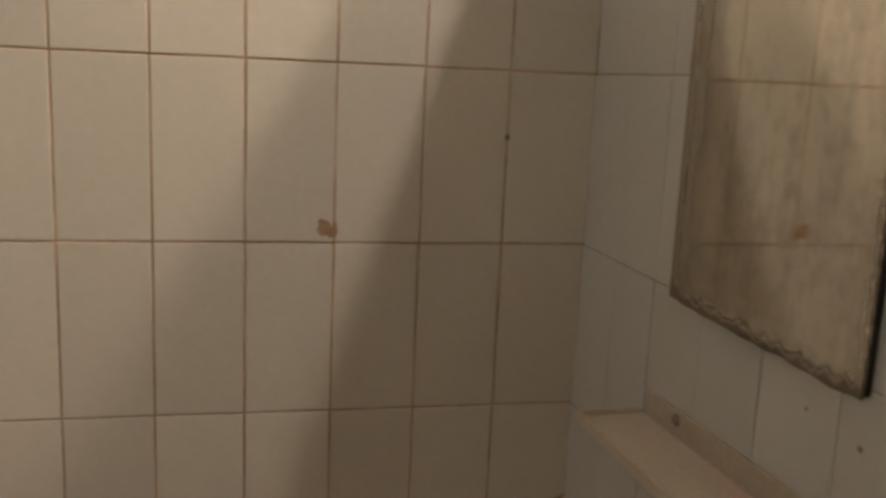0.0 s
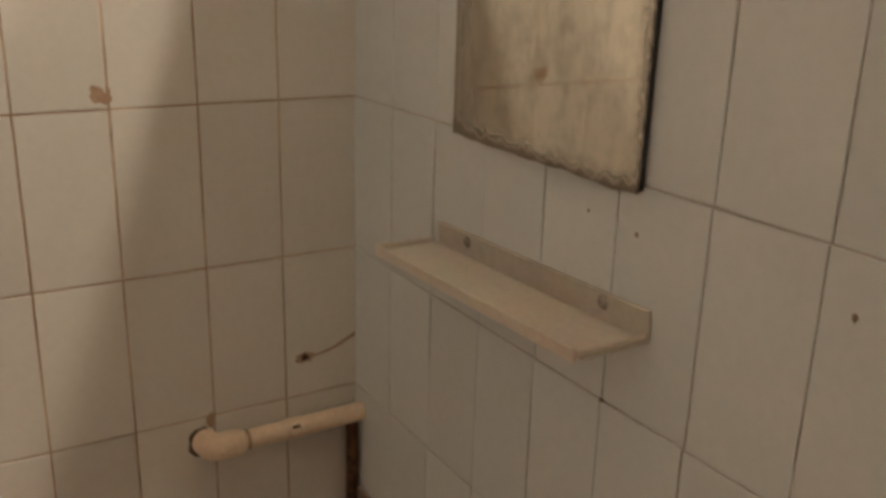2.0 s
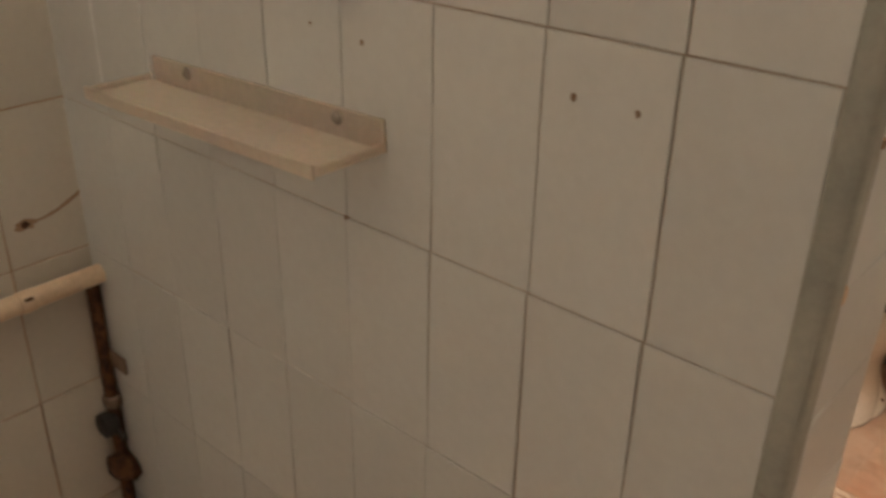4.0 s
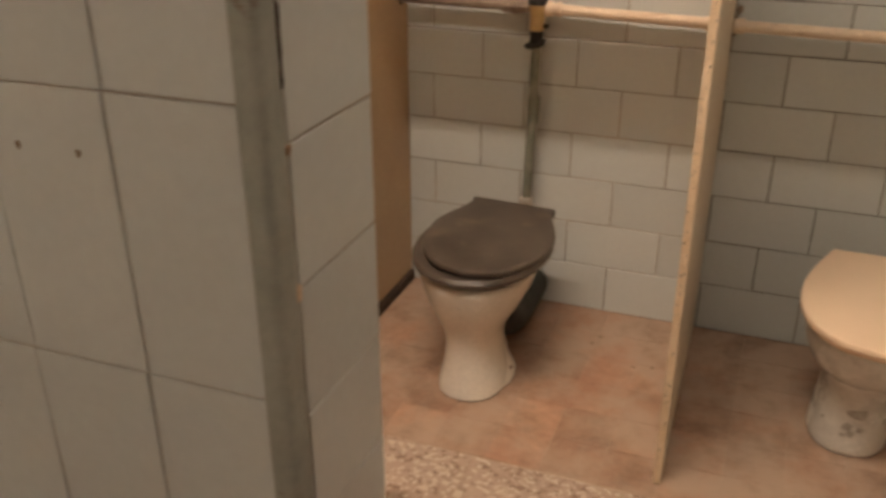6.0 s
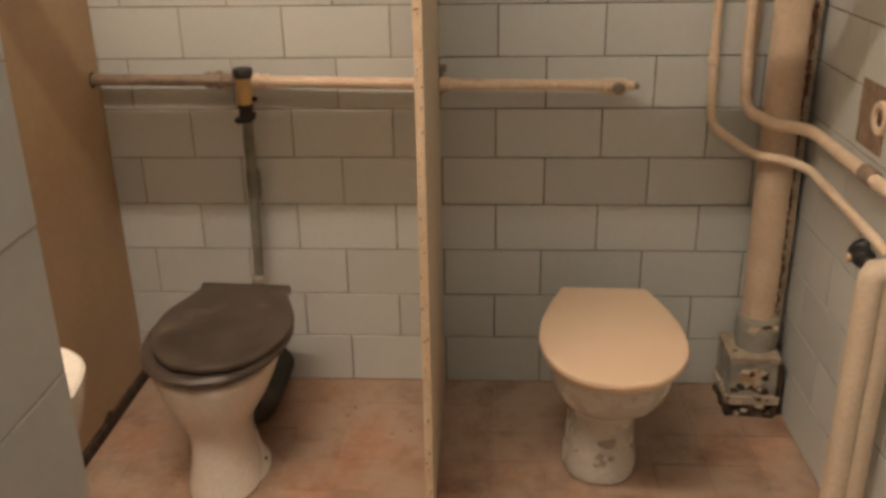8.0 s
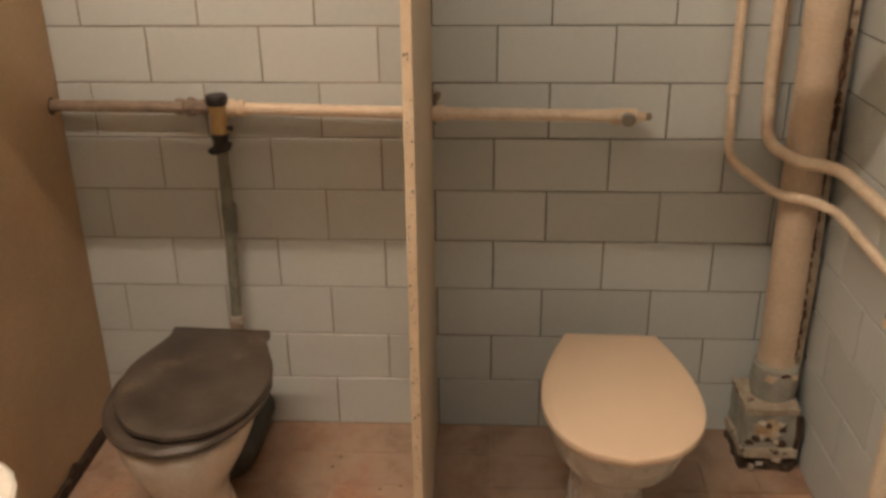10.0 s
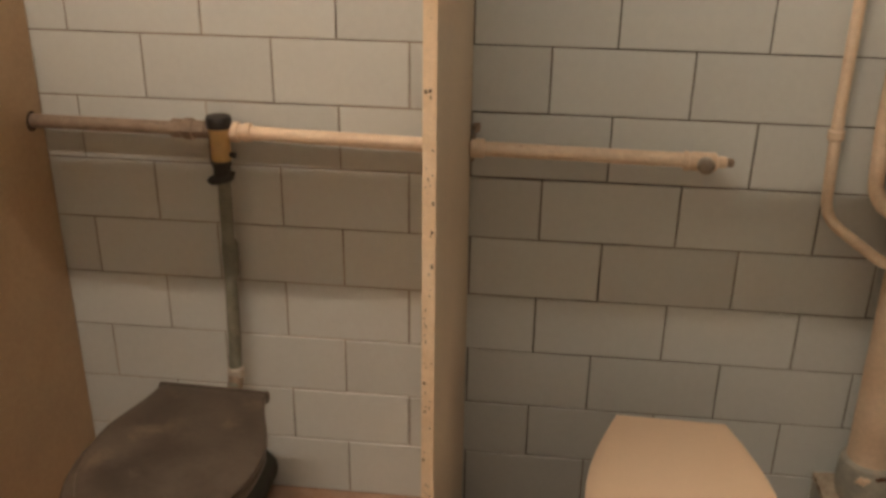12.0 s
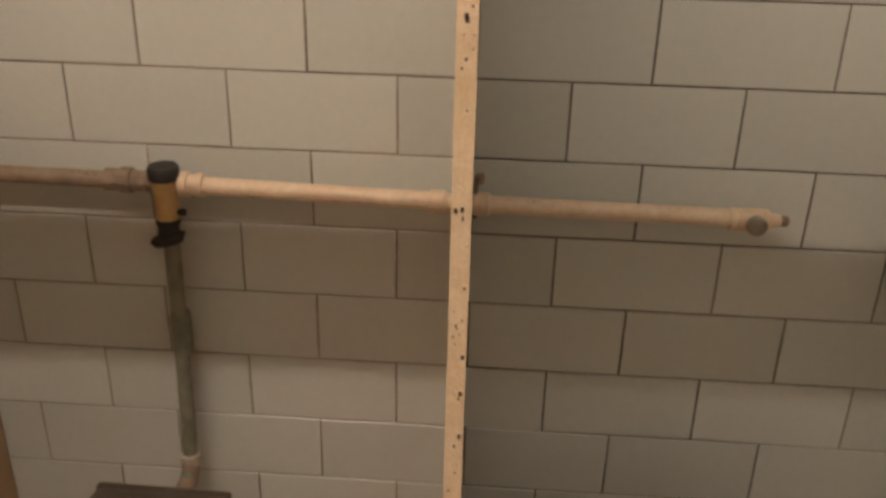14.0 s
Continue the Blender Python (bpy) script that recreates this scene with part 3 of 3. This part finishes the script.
for x, z, w, h, m in ((1.093, 0.138, 0.040, 0.034, "crumble"), (1.075, 0.152, 0.020, 0.014, "flake"), (1.112, 0.118, 0.022, 0.016, "flake"), (1.125, 0.150, 0.012, 0.012, "flake"),
                      (1.131, 0.140, 0.011, 0.017, "hole"), (1.098, 0.104, 0.015, 0.010, "hole"), (1.064, 0.104, 0.012, 0.012, "hole"), (1.136, 0.088, 0.013, 0.014, "hole"),
                      (1.046, 0.092, 0.014, 0.010, "hole"), (1.090, 0.150, 0.018, 0.010, "hole"), (1.080, 0.112, 0.012, 0.009, "flake"), (1.120, 0.095, 0.010, 0.008, "flake")):
    mat_name = {"crumble": "ochre", "flake": "pale_flake", "hole": "pit"}[m]
    part("render_patch" if m != "hole" else "pit", bm_blob((x, -0.189, z), (w * 0.85, 0.007 if m == "crumble" else 0.009, h * 0.85), x * 90 + z * 50, 0.9, 3), mat_name, soil, smooth=True, angle=80)
rnd = random.Random(6)
for k in range(12):
    part("rubble", bm_blob((rnd.uniform(1.03, 1.165), -0.203 + rnd.uniform(-0.006, 0.010), rnd.uniform(0.005, 0.075)), (rnd.uniform(0.006, 0.016), 0.010, rnd.uniform(0.005, 0.012)), k * 2.3, 0.8, 2),
         ("dirt", "residue", "dirt", "crumble")[k % 4], soil)
# solid dark strip that fills the gap with its shade
part("shadow_gap", rough_box((1.170, -0.197, 0.02), (1.184, -0.15, 0.185), 6, 0.005, 12), "dirt", soil, "dark strip painted in for the shaded gap at the wall")
part("drip", bm_blob((SX - 0.02, SY - 0.058, 0.284), (0.020, 0.007, 0.010), 3.7, 0.8, 3), "soil", soil, smooth=True)
part("drip", bm_blob((SX + 0.030, SY - 0.052, 0.287), (0.020, 0.008, 0.007), 8.1, 0.8, 3), "soil", soil, smooth=True)
part("pit", bm_blob((SX + 0.012, SY - 0.061, 0.294), (0.017, 0.006, 0.006), 5.2, 0.7, 2), "rust", soil)
rnd = random.Random(15)
for k in range(44):
    z = 0.33 + k * 0.021 + rnd.uniform(-0.006, 0.006)
    wide = 0.006 if z < 0.55 else 0.0035
    if z > 0.98:
        wide = 0.009
    elif z > 0.72 and rnd.random() < 0.45:
        continue
    part("crack", bm_blob((SX + 0.042 + rnd.uniform(-0.003, 0.003), SY - 0.031, z), (wide * rnd.uniform(0.6, 1.3), 0.008, rnd.uniform(0.010, 0.020)), k * 1.3, 0.7, 1), "rust", soil)
part("cover_strip", rough_box((SX + 0.048, -0.122, 0.25), (SX + 0.066, -0.02, 2.2), 6, 0.006, 3), "crumble", soil, smooth=True, angle=70)

# ---- heating pipes ----
thin = thing("heating_pipe", "thin cream-painted heating pipe with a dogleg round the soil pipe", "pipe", group="heating pipes")
part("pipe", bm_tube(rounded_path([(0.918, -0.035, Z_CEIL), (0.924, -0.035, 1.10), (0.930, -0.045, 0.885), (1.035, -0.160, 0.826), (1.100, -0.190, 0.828), (1.150, -0.27, 0.822), (1.150, -0.85, 0.800)], 0.045, 8), 0.0125, 14), "pipe", thin, smooth=True)
part("joint", bm_turned([(0.013, 1.055), (0.018, 1.062), (0.018, 1.078), (0.014, 1.082), (0.014, 1.10), (0.013, 1.104)], "Z", 10, (0.925, -0.036, 0)), "pipe", thin)
part("union", bm_turned([(0.013, -0.855), (0.019, -0.853), (0.019, -0.825), (0.013, -0.82)], "Y", 8, (1.155, 0, 0.801)), "steel", thin, "bare metal union nut")
thick = thing("heating_pipe", "thick cream-painted heating pipe turning onto the side wall", "pipe", group="heating pipes")
part("pipe", bm_tube(rounded_path([(1.008, -0.045, Z_CEIL), (1.014, -0.045, 1.10), (1.020, -0.06, 0.935), (1.07, -0.180, 0.920), (1.130, -0.195, 0.918), (1.160, -0.24, 0.914), (1.162, -1.45, 0.918)], 0.05, 8), 0.0165, 16), "pipe", thick, smooth=True)
part("sleeve", bm_turned([(0.018, -0.66), (0.0205, -0.655), (0.0205, -0.60), (0.018, -0.595)], "Y", 16, (1.161, 0, 0.917)), "pipe_brown", thick, "worn brown sleeve", smooth=True)
strip = thing("cable", "cream-painted cable fixed to the tiles beside the soil pipe", "cable")
part("sheath", bm_tube([(1.046, -0.008, Z_CEIL), (1.048, -0.008, 1.2), (1.042, -0.008, 0.93)], 0.006, 8), "pipe", strip, smooth=True)

# ---- radiator on the side wall ----
rad = thing("radiator", "slim cream-painted column radiator with a black valve", "radiator")
for k, y in enumerate((-0.842,)):
    part("column", bm_tube(rounded_path([(1.165, y, 0.10), (1.110, y, 0.10), (1.110, y, 0.772), (1.165, y, 0.772)], 0.045, 8), 0.029, 18), "radiator", rad, smooth=True)
    part("column", bm_tube([(1.150, y + 0.004, 0.10), (1.150, y + 0.004, 0.772)], 0.029, 16), "radiator", rad, smooth=True)
part("header", bm_tube([(1.140, -0.862, 0.752), (1.140, -0.770, 0.752)], 0.020, 14), "radiator", rad, smooth=True)
part("header", bm_tube([(1.140, -0.862, 0.115), (1.140, -0.800, 0.115)], 0.020, 14), "radiator", rad, smooth=True)
part("foot", bm_box((1.085, -0.857, -0.006), (1.160, -0.827, 0.10), 0.006, 2), "radiator", rad, smooth=True)
vb = part("valve", join(bm_turned([(0.013, -0.77), (0.017, -0.765), (0.017, -0.735), (0.024, -0.73), (0.026, -0.70), (0.022, -0.682), (0.010, -0.680)], "Y", 16, (1.138, 0, 0.755)),
                       bm_blob((1.136, -0.705, 0.772), (0.022, 0.020, 0.022), 5, 0.3)), "black", rad, "black radiator valve", smooth=True)
part("indicator", bm_turned([(0.010, 1.107), (0.010, 1.114)], "X", 12, (0, -0.705, 0.748)), "lid_white", vb, "white dot")

# ---- broken tile and outlet on the side wall ----
outlet = thing("wall_outlet", "cream pipe outlet cup over a bare patch of brown adhesive", "outlet")
part("adhesive_patch", rough_box((X_RIGHT - 0.003, -0.575, 0.945), (X_RIGHT + 0.010, -0.420, 1.100), 5, 0.002, 4), "adhesive", outlet, "bare brown tile adhesive")
part("cup", bm_turned([(0.016, 1.195), (0.016, 1.172), (0.036, 1.165), (0.038, 1.148), (0.036, 1.142), (0.024, 1.142), (0.020, 1.160)], "X", 22, (0, -0.665, 1.060)), "pipe", outlet, smooth=True)
part("plug", bm_turned([(0.020, 1.158), (0.020, 1.148), (0.008, 1.145)], "X", 16, (0, -0.665, 1.060)), "rust", outlet)
part("adhesive_patch", rough_box((X_RIGHT - 0.003, -0.735, 1.105), (X_RIGHT + 0.010, -0.600, 1.300), 5, 0.002, 8), "adhesive", outlet, "bare brown tile adhesive")
part("neck", bm_tube([(1.178, -0.665, 1.09), (1.178, -0.665, 1.45)], 0.015, 12), "pipe", outlet, smooth=True)

# ---- basin behind the dividing wall ----
basin = thing("washbasin", "white ceramic washbasin hung on the back of the dividing wall", "basin", pose(-0.612, Y_RETURN, -0.025))


def basin_ring(z, hw, depth, inset=0.0, n=32):
    ring = []
    for k in range(n):
        a = 2 * math.pi * k / n
        c, s = math.cos(a), math.sin(a)
        x = math.copysign(abs(c) ** 0.5, c) * (hw - inset)
        y = depth / 2 + math.copysign(abs(s) ** 0.5, s) * (depth / 2 - inset)
        ring.append((x, y, z))
    return ring


bb = part("bowl", bm_rings([basin_ring(0.600, 0.12, 0.36), basin_ring(0.622, 0.178, 0.45), basin_ring(0.660, 0.222, 0.52), basin_ring(0.715, 0.248, 0.562), basin_ring(0.785, 0.266, 0.59), basin_ring(0.848, 0.275, 0.60),
                            basin_ring(0.853, 0.270, 0.595), basin_ring(0.850, 0.245, 0.57, 0.01), basin_ring(0.78, 0.215, 0.54, 0.04), basin_ring(0.73, 0.12, 0.40, 0.05)]), "ceramic", basin, smooth=True)
part("waste_pipe", bm_tube([(0, 0.14, 0.025), (0, 0.14, 0.72)], 0.02, 14), "pipe", basin, smooth=True)

# ---- mirror and shelf ----
mirror = thing("mirror", "tarnished frameless wall mirror with dark blotched edges", "mirror")
bm = bm_box((MX0, Y_MIRROR - 0.013, MZ0), (MX1, Y_MIRROR - 0.009, MZ1))
bmesh.ops.subdivide_edges(bm, edges=[e for e in bm.edges if abs(e.verts[0].co.x - e.verts[1].co.x) > 0.1], cuts=30)
for v in bm.verts:
    if v.co.z < MZ0 + 0.01:
        v.co.z += 0.004 * noise.noise(Vector((v.co.x * 22, 0, 0)))
part("glass", bm, "mirror", mirror)
part("backing", bm_box((MX0 + 0.004, Y_MIRROR - 0.0085, MZ0 + 0.004), (MX1 + 0.001, Y_MIRROR - 0.0005, MZ1 - 0.002), 0.002, 1), "black", mirror, "dark backing board")

shelf = thing("shelf", "frosted peach plastic wall shelf with a raised lip", "shelf", pose(-0.915, Y_MIRROR, 1.103, 0, -2.2, 0))
SX0, SX1 = -0.274, 0.253
part("back_plate", bm_box((SX0 + 0.012, -0.006, 0), (SX1, -0.001, 0.044), 0.002, 2), "peach", shelf)
part("tray", bm_box((SX0, -0.116, 0), (SX1, -0.006, 0.005), 0.002, 2), "peach", shelf)
part("lip", bm_box((SX0, -0.121, -0.004), (SX1 - 0.004, -0.115, 0.016), 0.0025, 2), "peach", shelf)
for x in (SX0, SX1 - 0.005):
    part("end_cheek", bm_box((x, -0.116, 0.005), (x + 0.005, -0.006, 0.014), 0.002, 1), "peach", shelf)
for x in (-0.166, 0.168):
    part("screw", bm_turned([(0.009, -0.004), (0.010, -0.007), (0.006, -0.011), (0.002, -0.012)], "Y", 14, (x, 0, 0.030)), "steel", shelf, "round screw head", smooth=True)

# ---- waste pipe and corner fittings at the washing place ----
wp = thing("waste_pipe", "short cream plastic pipe with an elbow on the tiled wall", "pipe")
part("pipe", bm_tube([(X_LEFT + 0.035, -2.43, 0.629), (X_LEFT + 0.032, -2.095, 0.629)], 0.020, 20), "pipe", wp, smooth=True)
part("elbow", bm_tube(rounded_path([(X_LEFT + 0.035, -2.395, 0.629), (X_LEFT + 0.035, -2.440, 0.629), (X_LEFT + 0.0, -2.445, 0.629)], 0.035, 8), 0.027, 20), "pipe", wp, smooth=True)
part("socket", bm_turned([(0.021, -2.405), (0.026, -2.400), (0.026, -2.384), (0.021, -2.380)], "Y", 20, (X_LEFT + 0.035, 0, 0.629)), "pipe", wp, smooth=True)
part("clip", bm_turned([(0.0212, -2.285), (0.0222, -2.283), (0.0222, -2.255), (0.0212, -2.253)], "Y", 20, (X_LEFT + 0.034, 0, 0.629)), "pipe", wp)
part("mark", bm_box((X_LEFT + 0.052, -2.278, 0.639), (X_LEFT + 0.056, -2.262, 0.645), 0.001, 1), "rust", wp)
part("grime", bm_blob((X_LEFT - 0.001, -2.430, 0.676), (0.003, 0.010, 0.020), 3, 0.5), "stain_brown", wp)
# the elbow's shadow on the tiles, painted as a flat brown blob
part("grime", bm_blob((X_LEFT - 0.001, -2.444, 0.622), (0.005, 0.031, 0.034), 5, 0.45, 3), "pit", wp, "painted brown shadow round the elbow", smooth=True)
part("band", bm_turned([(0.0205, -2.372), (0.0212, -2.371), (0.0212, -2.366), (0.0205, -2.365)], "Y", 20, (X_LEFT + 0.035, 0, 0.629)), "stain_brown", wp)
part("grime", bm_box((X_LEFT - 0.004, -2.419, 0.40), (X_LEFT - 0.0003, -2.4145, 0.585)), "dirt", wp)
cpipe = thing("drain_pipe", "rusty drain pipe in the tiled corner with a black stop valve", "pipe")
part("pipe", bm_tube([(X_LEFT + 0.018, Y_MIRROR - 0.016, 0.02), (X_LEFT + 0.018, Y_MIRROR - 0.016, 0.615)], 0.014, 12), "rust", cpipe, smooth=True)
part("strap", bm_box((X_LEFT + 0.02, Y_MIRROR - 0.010, 0.405), (X_LEFT + 0.085, Y_MIRROR - 0.002, 0.445), 0.003, 1), "pipe_brown", cpipe)
part("valve", join(bm_turned([(0.018, -0.045), (0.028, -0.040), (0.028, -0.012), (0.018, -0.006)], "Y", 16, (X_LEFT + 0.022, Y_MIRROR - 0.01, 0.262)),
                  bm_tube([(X_LEFT + 0.02, Y_MIRROR - 0.03, 0.27), (X_LEFT + 0.075, Y_MIRROR - 0.03, 0.245)], 0.006, 8)), "black", cpipe, "black stop valve", smooth=True)
part("joint", bm_turned([(0.016, 0.30), (0.020, 0.306), (0.020, 0.325), (0.016, 0.33)], "Z", 10, (X_LEFT + 0.018, Y_MIRROR - 0.016, 0)), "pipe_brown", cpipe)
part("spread", bm_blob((X_LEFT + 0.03, Y_MIRROR - 0.02, 0.145), (0.05, 0.035, 0.03), 6, 0.4), "rust", cpipe, smooth=True)

# ---- fluorescent lamps ----
def glowing_tube(name, colour, radiance):
    m = bpy.data.materials.new(name)
    m.use_nodes = True
    b = m.node_tree.nodes["Principled BSDF"]
    b.inputs["Base Color"].default_value = (0.8, 0.8, 0.78, 1)
    b.inputs["Emission Color"].default_value = (*colour, 1)
    b.inputs["Emission Strength"].default_value = radiance
    M[name] = m


def tube_lamp(x, y, z, glow):
    ob = thing("fluorescent_lamp", "bare fluorescent tube in a white batten under the ceiling", "lamp", pose(x, y, 0), "ceiling lamps")
    h = TUBE_HALF
    part("tube", bm_turned([(TUBE_RADIUS, -h), (TUBE_RADIUS, h)], "X", 10, (0, 0, z)), glow, ob, "glowing tube", smooth=True)
    part("batten", bm_box((-h - 0.02, -0.022, z + 0.045), (h + 0.02, 0.022, z + 0.085), 0.004, 2), "bakelite", ob)
    for s in (-1, 1):
        part("lamp_holder", bm_box((s * (h + 0.011) - 0.010, -0.016, z - 0.018), (s * (h + 0.011) + 0.010, 0.016, z + 0.045), 0.003, 2), "bakelite", ob)
        part("hanger", bm_tube([(s * 0.4, 0, z + 0.084), (s * 0.4, 0, Z_CEIL)], 0.006, 8), "steel", ob)


glowing_tube("glow_a", WARM_A, GLOW_A)
glowing_tube("glow_b", WARM_B, GLOW_B)
tube_lamp(*TUBE_A, "glow_a")
tube_lamp(*TUBE_B, "glow_b")


# ---- marks on the tiles ----
def mark(name, label, place, size, seed, material, rough=0.5):
    bm = bm_blob((0, 0, 0), size, seed, rough, 3)
    return tagged(part(name, bm, material, at=Matrix.Translation(place), smooth=True), label, "mark")


mark("stain", "brown rusty blot on a cream wall tile", (X_LEFT, -2.592, 1.326), (0.0016, 0.021, 0.021), 3.3, "stain_brown", 0.35)
mark("hole", "small dark screw hole in a wall tile", (X_LEFT, -2.270, 1.494), (0.0015, 0.004, 0.005), 1.1, "pit")
mark("stain", "rusty blot round a screw hole in a wall tile", (X_LEFT, -2.228, 0.764), (0.0013, 0.022, 0.013), 4.4, "stain_brown", 0.5)
mark("hole", "rusty screw hole with a crack in a wall tile", (X_LEFT, -2.228, 0.766), (0.003, 0.009, 0.008), 2.1, "rust")
for k in range(17):
    t = k / 16
    mark("crack", "rust-brown crack across a wall tile", (X_LEFT, -2.234 + 0.120 * t, 0.764 + 0.034 * t * t), (0.0009, 0.008, 0.0045), k, "stain_brown")
for x, z, r in ((-0.705, 1.244, 0.006), (-0.395, 1.246, 0.007), (-0.320, 1.246, 0.007), (-0.80, 1.251, 0.0035)):
    mark("hole", "small grey drill hole in a wall tile", (x, Y_MIRROR, z), (r * 0.6, 0.0015, r * 0.75), x, "adhesive")
mark("spot", "dark spot where four tiles meet", (-0.742, Y_MIRROR + 0.001, 0.996), (0.005, 0.002, 0.004), 5.0, "adhesive")
rnd = random.Random(21)
for k in range(4):
    mark("crumb", "small dark crumb on the stall floor", (rnd.uniform(-0.2, 0.12), rnd.uniform(-0.55, -0.08), 0.001), (0.004, 0.003, 0.002), k, "dirt")
for x, y in ((0.86, -0.40), (0.98, -0.33)):
    mark("crumb", "small pale crumb on the stall floor", (x, y, 0.001), (0.006, 0.005, 0.003), x, "residue")


# ---- tiles, one by one ----
tile_meshes = {}


def tile_mesh(w, h, depth, bevel, material):
    bevel = 0.0004 if material == "quarry" else bevel
    key = (round(w, 3), round(h, 3), material)
    if key not in tile_meshes:
        bm = bmesh.new()
        a, b = w / 2, h / 2
        back = [bm.verts.new((x, 0, z)) for x, z in ((-a, -b), (a, -b), (a, b), (-a, b))]
        rim = [bm.verts.new((x, -depth + bevel, z)) for x, z in ((-a, -b), (a, -b), (a, b), (-a, b))]
        face = [bm.verts.new((x, -depth, z)) for x, z in ((-a + bevel, -b + bevel), (a - bevel, -b + bevel), (a - bevel, b - bevel), (-a + bevel, b - bevel))]
        for lo, hi in ((back, rim), (rim, face)):
            for i in range(4):
                bm.faces.new((lo[i], lo[(i + 1) % 4], hi[(i + 1) % 4], hi[i]))
        bm.faces.new(face)
        tile_meshes[key] = finish("tile", bm, material)
    return tile_meshes[key]


def lay(wall, name, u0, u1, v0, v1, material, place, turn, rng, gap=GAP, depth=0.009):
    """One tile between two joints each way; place(u, v) gives its middle."""
    w, h = u1 - u0 - gap, v1 - v0 - gap
    if w < 0.012 or h < 0.012:
        return
    ob = new(name, tile_mesh(w, h, depth, 0.0012, material))
    ob.parent = wall
    lean = pose(0, 0, 0, rng.gauss(0, 0.15), rng.gauss(0, 0.08), rng.gauss(0, 0.2))
    ob.matrix_basis = Matrix.Translation(place((u0 + u1) / 2, (v0 + v1) / 2)) @ turn @ lean


# heights of the bed joints of the running bond, above the floor
BEDS = [0.0, 0.165, 0.317, 0.4725, 0.6235, 0.774, 0.925, 1.0775, 1.227] + [1.227 + 0.1515 * k for k in range(1, 8)]


def running_bond(wall, u_lo, u_hi, v_hi, material, place, turn, rng, shift):
    for row, (v0, v1) in enumerate(zip(BEDS, BEDS[1:])):
        if v0 > v_hi:
            break
        cuts = [shift + (0.003 if row % 2 else TILE - 0.006) + TILE * 2 * k + rng.gauss(0, 0.002) for k in range(-6, 7)]
        for u0, u1 in zip(cuts, cuts[1:]):
            if u1 > u_lo and u0 < u_hi:
                lay(wall, "tile", max(u0, u_lo), min(u1, u_hi), v0, v1, material, place, turn, rng)


NORTH = pose(0, 0, 0)
rng = random.Random(7)
running_bond(wall_back, -0.915, X_RIGHT, 2.3, "tile_blue", lambda u, v: (u, 0.009 + rng.gauss(0, 0.0004), v), NORTH, rng, 0.0)
EAST = pose(0, 0, 0, 0, 0, -90)
running_bond(wall_right, 0.0, 1.6, 2.0, "tile_blue", lambda u, v: (X_RIGHT + 0.009, -u, v), EAST, rng, 0.08)
WEST = pose(0, 0, 0, 0, 0, 90)
ZS = [0.0] + [0.061 + 0.31 * k for k in range(8)]
for k in range(12):
    for z0, z1 in zip(ZS, ZS[1:]):
        lay(wall_left, "tile", 0.158 + 0.1525 * (k - 1) if k else -0.003, 0.158 + 0.1525 * k, z0, z1, "tile_cream", lambda u, v: (X_LEFT - 0.009 + rng.gauss(0, 0.0003), Y_MIRROR - u, v), WEST, rng, 0.0034)
xs = [X_LEFT - 0.002] + [-0.280 - 0.1542 * k for k in range(7, -1, -1)] + [X_END - 0.028]
for x0, x1 in zip(xs, xs[1:]):
    for z0, z1 in zip(ZS, ZS[1:]):
        lay(wall_mirror, "tile", x0, x1, z0, z1, "tile_grey", lambda u, v: (u, Y_MIRROR + 0.009 + rng.gauss(0, 0.0003), v + 0.0085 * (u - X_LEFT)), NORTH @ pose(0, 0, 0, 0, -0.49, 0), rng, 0.0021)
for k in range(-8, 8):
    z0 = 1.270 + 0.151 * k
    lay(wall_mirror, "tile", Y_MIRROR + 0.034, Y_RETURN, max(0, z0), z0 + 0.151, "tile_grey", lambda u, v: (X_END - 0.0095, u, v), pose(0, 0, 0, 0, 0, 90), rng, 0.0026)

# red quarry tiles of the stalls, laid flat
FLAT = pose(0, 0, 0, -90)
for i in range(14):
    for j in range(6):
        x0 = -0.892 + 0.1505 * i
        lay(floor, "floor_tile", x0, min(x0 + 0.1505, X_RIGHT), -0.905 + 0.1508 * j, -0.905 + 0.1508 * (j + 1), "quarry", lambda u, v: (u, v, -0.0085 + rng.gauss(0, 0.0003)), FLAT, rng, 0.0012)
for i in range(7):
    for j in range(9):
        x0, y0 = X_LEFT + 0.40 * i, -0.909 - 0.40 * (j + 1)
        lay(floor, "floor_slab", x0, min(x0 + 0.40, X_RIGHT), y0, y0 + 0.40, "terrazzo", lambda u, v: (u, v, -0.0085), FLAT, rng, 0.004)
